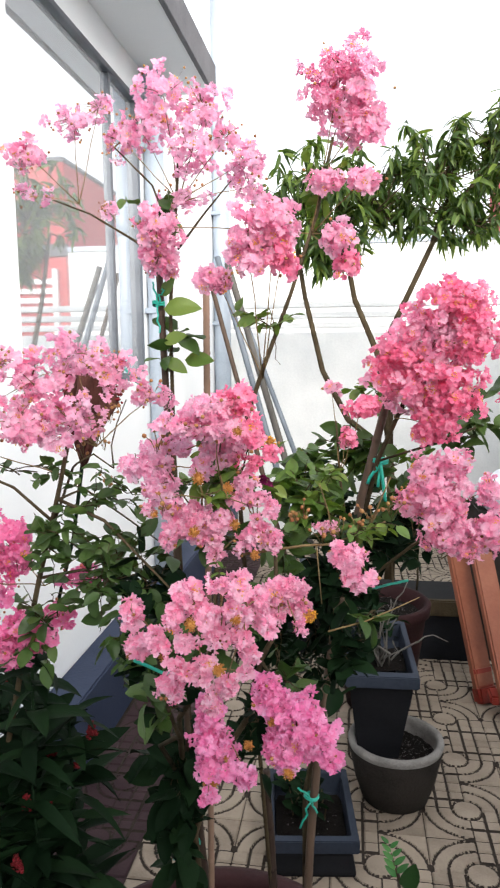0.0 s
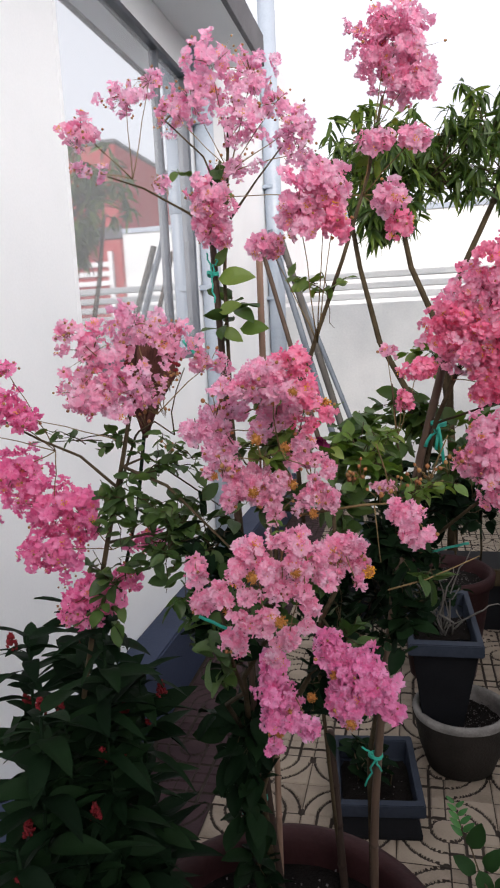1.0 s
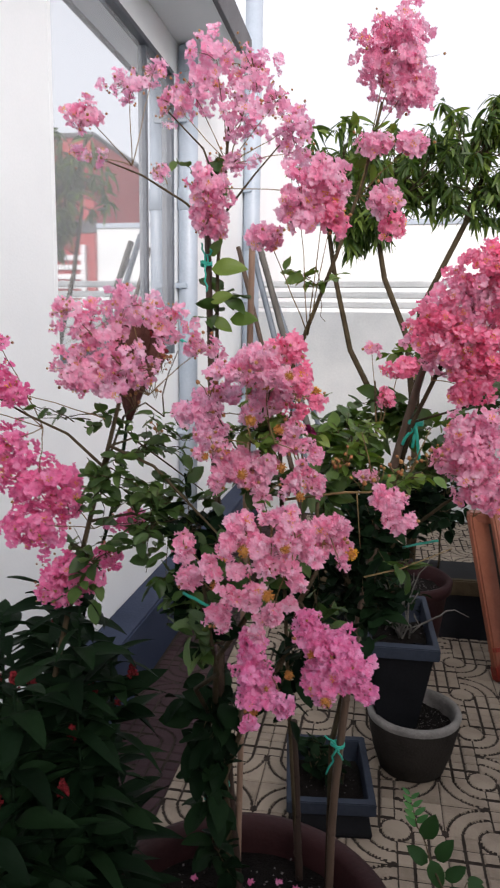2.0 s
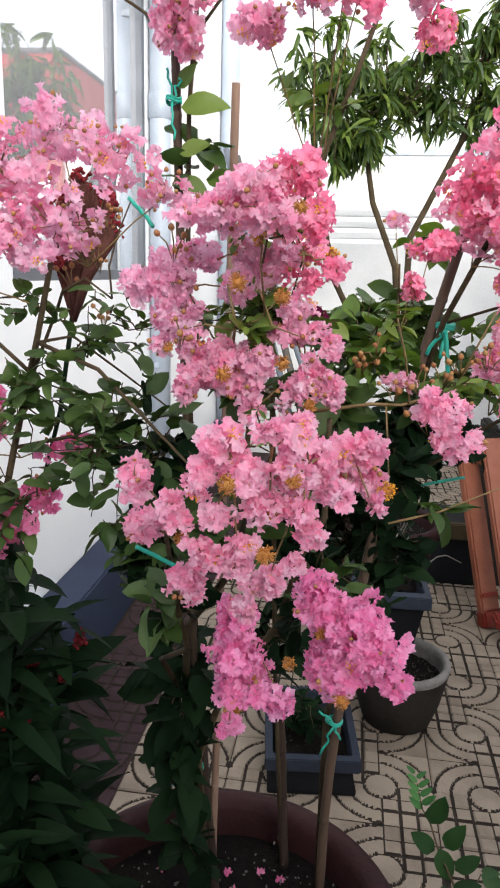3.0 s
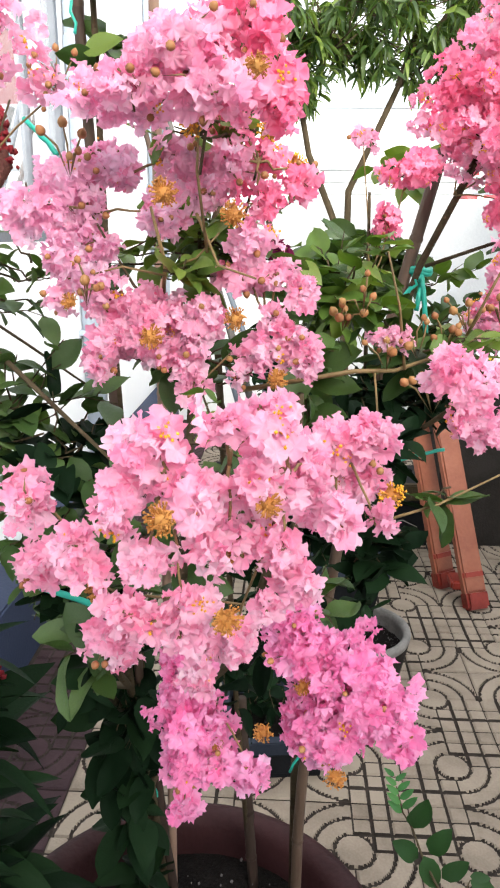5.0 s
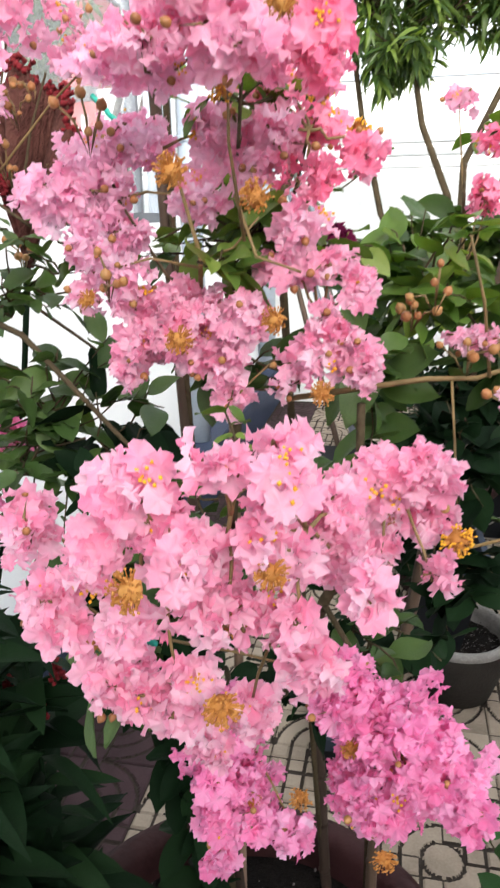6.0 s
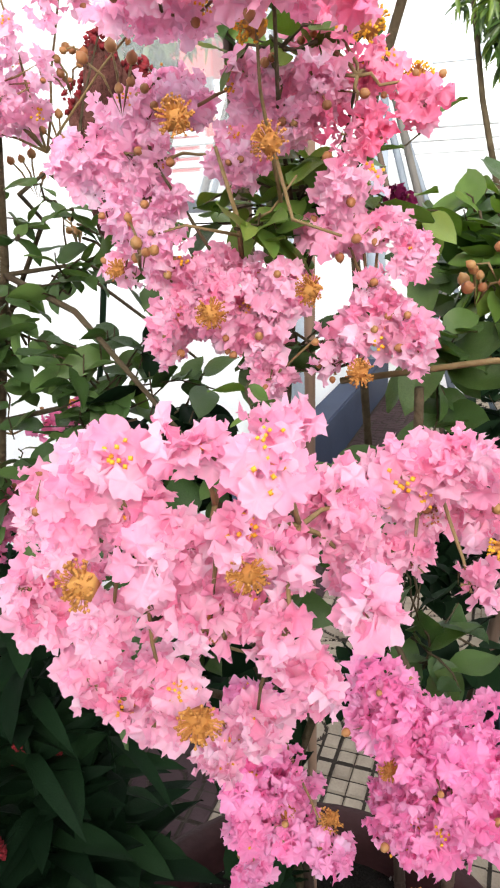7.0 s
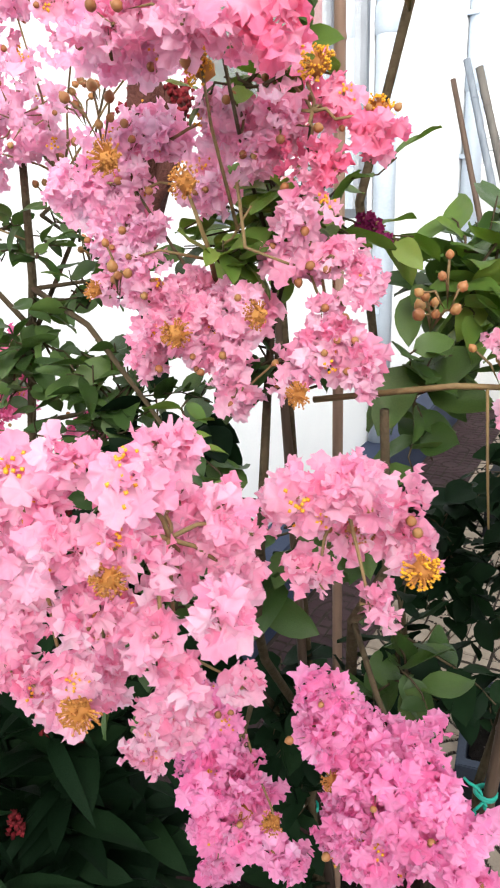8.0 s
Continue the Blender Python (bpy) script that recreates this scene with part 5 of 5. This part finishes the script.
limbs = [
    [(0.25, 4.62, 0.0), (0.26, 4.6, 0.45), FORK],
    [FORK, (0.16, 4.55, 1.5), (0.01, 4.55, 1.85), (-0.04, 4.55, 2.1), (-0.08, 4.55, 2.4)],
    [FORK, (-0.02, 4.5, 1.12), (-0.18, 4.5, 1.42), (-0.29, 4.5, 1.87), (-0.36, 4.5, 2.3)],
    [FORK, (0.23, 4.55, 1.66), (0.47, 4.55, 2.18), (0.76, 4.6, 2.6)],
    [(0.47, 4.55, 2.18), (0.58, 4.6, 2.5), (0.60, 4.6, 2.85)],
]
for k, pts in enumerate(limbs):
    n = len(pts)
    r0 = 0.035 if k == 0 else 0.021
    v, f = tube_data(pts, [r0 * (1 - 0.5 * i / n) for i in range(n)], 9, 0.05)
    part("trunk" if k == 0 else "limb", mesh_of("limb", v, f, BARK), mango)
pile = Pile()
twigs = Pile()
for cx, cy, cz, rx, rz, whorls in ((-0.25, 4.55, 2.50, 0.30, 0.28, 50), (0.10, 4.55, 2.45, 0.34, 0.28, 64), (0.50, 4.6, 2.62, 0.36, 0.26, 52), (0.88, 4.6, 2.72, 0.34, 0.30, 60), (-0.12, 4.5, 2.20, 0.26, 0.16, 60), (0.62, 4.55, 2.36, 0.40, 0.18, 60)):
    for k in range(whorls):
        g = rng.normal(0, 1, 3)
        g = g / np.linalg.norm(g) * rng.uniform(0.2, 1.05)
        p = np.array([cx + g[0] * rx, cy + g[1] * 0.3, cz + g[2] * rz])
        a = np.array([cx, cy, cz - rz * 0.4])
        v, f = tube_data([a, (a + p) / 2 + rng.normal(0, 0.03, 3), p], [0.006, 0.004, 0.0025], 4)
        twigs.add(v, f)
        for q in range(rng.integers(9, 15)):
            w = rng.uniform(0, 6.28)
            t = leaf_turn((math.cos(w), math.sin(w)), rng.uniform(-1.5, 0.3))
            lv, lf = LANCE[rng.integers(3)]
            pile.add((lv * rng.uniform(0.065, 0.125)) @ t.T + p + rng.normal(0, 0.012, 3), lf)
tagged(part("twig", twigs.mesh("twig", BARK), mango), kind="stuff")
tagged(part("crown", pile.mesh("crown", MANGO), mango, "drooping lance-shaped leaves with pale gaps between"), kind="stuff")

# ---- orange folding stand with a white sack ----
stand = thing("folding_stand", "folded orange plastic stand with red joints and feet", "stand")
LEGS = (((0.60, 3.19, 0.02), (0.47, 3.42, 0.70)), ((0.685, 3.01, 0.02), (0.555, 3.38, 0.78)))
for a, b in LEGS:
    a, b = Vector(a), Vector(b)
    d = (b - a).normalized()
    turn = d.to_track_quat("Z", "Y").to_matrix().to_4x4()
    leg = part("leg", box("leg", (-0.048, -0.02, 0.0), (0.048, 0.02, (b - a).length), ORANGE, 0.008), stand, m=Matrix.Translation(a) @ turn)
    part("rib", box("rib", (-0.010, -0.029, 0.06), (0.010, -0.018, (b - a).length - 0.03), ORANGE, 0.004), leg)
    part("foot", box("foot", (-0.048, -0.030, -0.02), (0.048, 0.030, 0.055), RED, 0.01), leg, "red plastic foot")
    part("collar", box("collar", (-0.045, -0.027, 0.10), (0.045, 0.027, 0.135), RED, 0.008), leg, "red plastic collar")
part("cross_bar", box("cross_bar", (0.43, 3.385, 0.66), (0.64, 3.45, 0.71), ORANGE, 0.008), stand)
part("cross_bar", box("cross_bar", (0.59, 3.04, 0.06), (0.69, 3.13, 0.10), RED, 0.008), stand)


def sack(at, size, label):
    ob = thing("sack", label, "bag", at=at)
    bm = bmesh.new()
    bmesh.ops.create_icosphere(bm, subdivisions=4, radius=1.0)
    for v in bm.verts:
        w = noise.noise(v.co * 2.3) * 0.16 + noise.noise(v.co * 6.0) * 0.07
        v.co = Vector((v.co.x * size[0], v.co.y * size[1], v.co.z * size[2])) * (1 + w)
        v.co.z = max(v.co.z, -size[2] * 0.75)
    part("body", shaped(bm, "body", BAG, True), ob)
    part("print", box("print", (-0.02, -size[1] * 1.0, size[2] * 0.3), (0.05, -size[1] * 0.55, size[2] * 0.62), BAG_YELLOW, 0.01), ob, "yellow printed band")


crate = thing("side_table", "plain cement block table under the sack", "table")
part("block", box("block", (0.64, 3.62, -0.01), (1.25, 4.1, 0.74), CEMENT, 0.01), crate)
sack((0.80, 3.76, 0.83), (0.17, 0.13, 0.12), "crumpled white plastic sack with yellow print")

# ---- young sapling ----
sapling = thing("sapling", "young sapling shoot with small oval leaves", "plant", at=(0.0, 0.0, -0.085))
base = [(0.29, 1.69, GROUND_Z + 0.085), (0.262, 1.69, -0.01), (0.248, 1.70, 0.054), (0.226, 1.72, 0.09), (0.205, 1.76, 0.115), (0.189, 1.80, 0.15), (0.17, 1.82, 0.173), (0.152, 1.825, 0.24)]
stems(sapling, [(base, 0.0042, 0.0014), ([(0.30, 1.69, GROUND_Z + 0.085), (0.275, 1.69, -0.01), (0.28, 1.70, 0.05), (0.30, 1.715, 0.10)], 0.003, 0.0014)], BARK)
SL = [mesh_of("leaf", v, f, SAPLING) for v, f in [leaf_data(1, 0.56, 0.18, d, 0.03) for d in (0.05, 0.2)]]
SLL = mesh_of("leaf", *leaf_data(1, 0.42, 0.2, 0.1, 0.03), SPROUT)
for k, (p, q) in enumerate((((0.189, 1.80, 0.151), (0.213, 1.78, 0.24)), ((0.223, 1.77, 0.113), (0.255, 1.75, 0.185)), ((0.244, 1.73, 0.088), (0.293, 1.72, 0.139)), ((0.301, 1.72, 0.105), (0.34, 1.71, 0.111)), ((0.197, 1.76, 0.107), (0.141, 1.75, 0.16)), ((0.203, 1.74, 0.135), (0.236, 1.72, 0.06)), ((0.236, 1.70, 0.057), (0.295, 1.69, 0.09)), ((0.229, 1.70, 0.063), (0.19, 1.68, 0.04)), ((0.30, 1.715, 0.10), (0.36, 1.70, 0.07)), ((0.28, 1.70, 0.05), (0.33, 1.68, 0.04)), ((0.275, 1.70, 0.03), (0.25, 1.64, 0.02)))):
    p, d = np.array(p), np.array(q) - np.array(p)
    size = float(np.linalg.norm(d))
    part("leaf", SL[k % 2], sapling, m=pose_of(p, facing(d, (0.1 * (-1) ** k, -0.75, 0.65)), size * 1.05))
for k in range(9):
    u = k / 8
    p = np.array([0.17 - 0.026 * u, 1.82, 0.173 + 0.10 * u])
    out = (1.0 if k % 2 else -1.0, -0.5)
    part("leaflet", SLL, sapling, "fresh pale green leaflet" if k == 0 else "", pose_of(p, facing(np.array([out[0], 0.0, 0.9]), (0.0, -0.8, 0.6)), 0.042 * (1.1 - 0.4 * u)))

grown(sapling)

# ---- paved floor: grooved cement tiles of 30 cm ----
def tile_mesh(top, flip, n):
    h = 0.1485
    vs, fs, ix = [], [], []
    xs = np.linspace(-h, h, n + 1)
    for y in xs:
        for x in xs:
            vs.append((x, y, 0.0))
    vs = np.array(vs)

    def groove(x, y):
        u, v = x / h, y / h
        if flip:
            u = -u
        if (u > 0) == (v > 0):
            d = math.hypot(u, v)
            near = min(abs(d - 0.33), abs(d - 0.66), abs(d - 0.97))
        else:
            a, b = abs(u), abs(v)
            d = math.hypot(u, v)
            near = min(abs(d - 0.33), min(abs(a - 0.33), abs(a - 0.66), abs(b - 0.33), abs(b - 0.66), a, b) if d > 0.33 else 1)
        return near * h

    deep = np.array([groove(x, y) < 0.0041 for x, y, z in vs])
    vs[deep, 2] = -0.005
    edge = (np.abs(vs[:, 0]) > h - 0.001) | (np.abs(vs[:, 1]) > h - 0.001)
    vs[edge, 2] = -0.004
    for j in range(n):
        for i in range(n):
            a = j * (n + 1) + i
            q = (a, a + 1, a + n + 2, a + n + 1)
            fs.append(q)
            cx, cy = vs[a, 0] + h / n, vs[a, 1] + h / n
            ix.append(1 if groove(cx, cy) < 0.0044 else 0)
    return mesh_of("tile", vs, fs, [top, GROUT], ix, False)


floor = thing("floor", "yard paved with grooved beige cement tiles", "floor", kind="structure")
bed = mesh_of("bed", [(-1.1, -1.45, -0.007), (2.45, -1.45, -0.007), (2.45, 5.95, -0.007), (-1.1, 5.95, -0.007)], [(0, 1, 2, 3)], GROUT)
part("bed", bed, floor, "dark dirty joints")
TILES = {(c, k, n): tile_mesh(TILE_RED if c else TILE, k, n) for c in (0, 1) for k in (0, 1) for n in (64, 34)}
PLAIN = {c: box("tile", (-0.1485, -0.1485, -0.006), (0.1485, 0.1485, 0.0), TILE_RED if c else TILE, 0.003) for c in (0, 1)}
for i in range(-4, 7):
    for j in range(-12, 12):
        x, y = 0.401 + 0.3 * i, 2.424 + 0.3 * j
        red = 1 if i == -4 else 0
        if x > 2.2 or y < 0.4 or (x > 1.0 and y < 2.0):
            me = PLAIN[red]
        else:
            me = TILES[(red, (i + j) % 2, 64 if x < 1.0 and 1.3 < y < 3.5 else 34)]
        part("tile", me, floor, m=Matrix.Translation((x, y, rng.normal(0, 0.0006))) @ pose(0, 0, 0, 0, 0, 180 * int(rng.integers(2))))
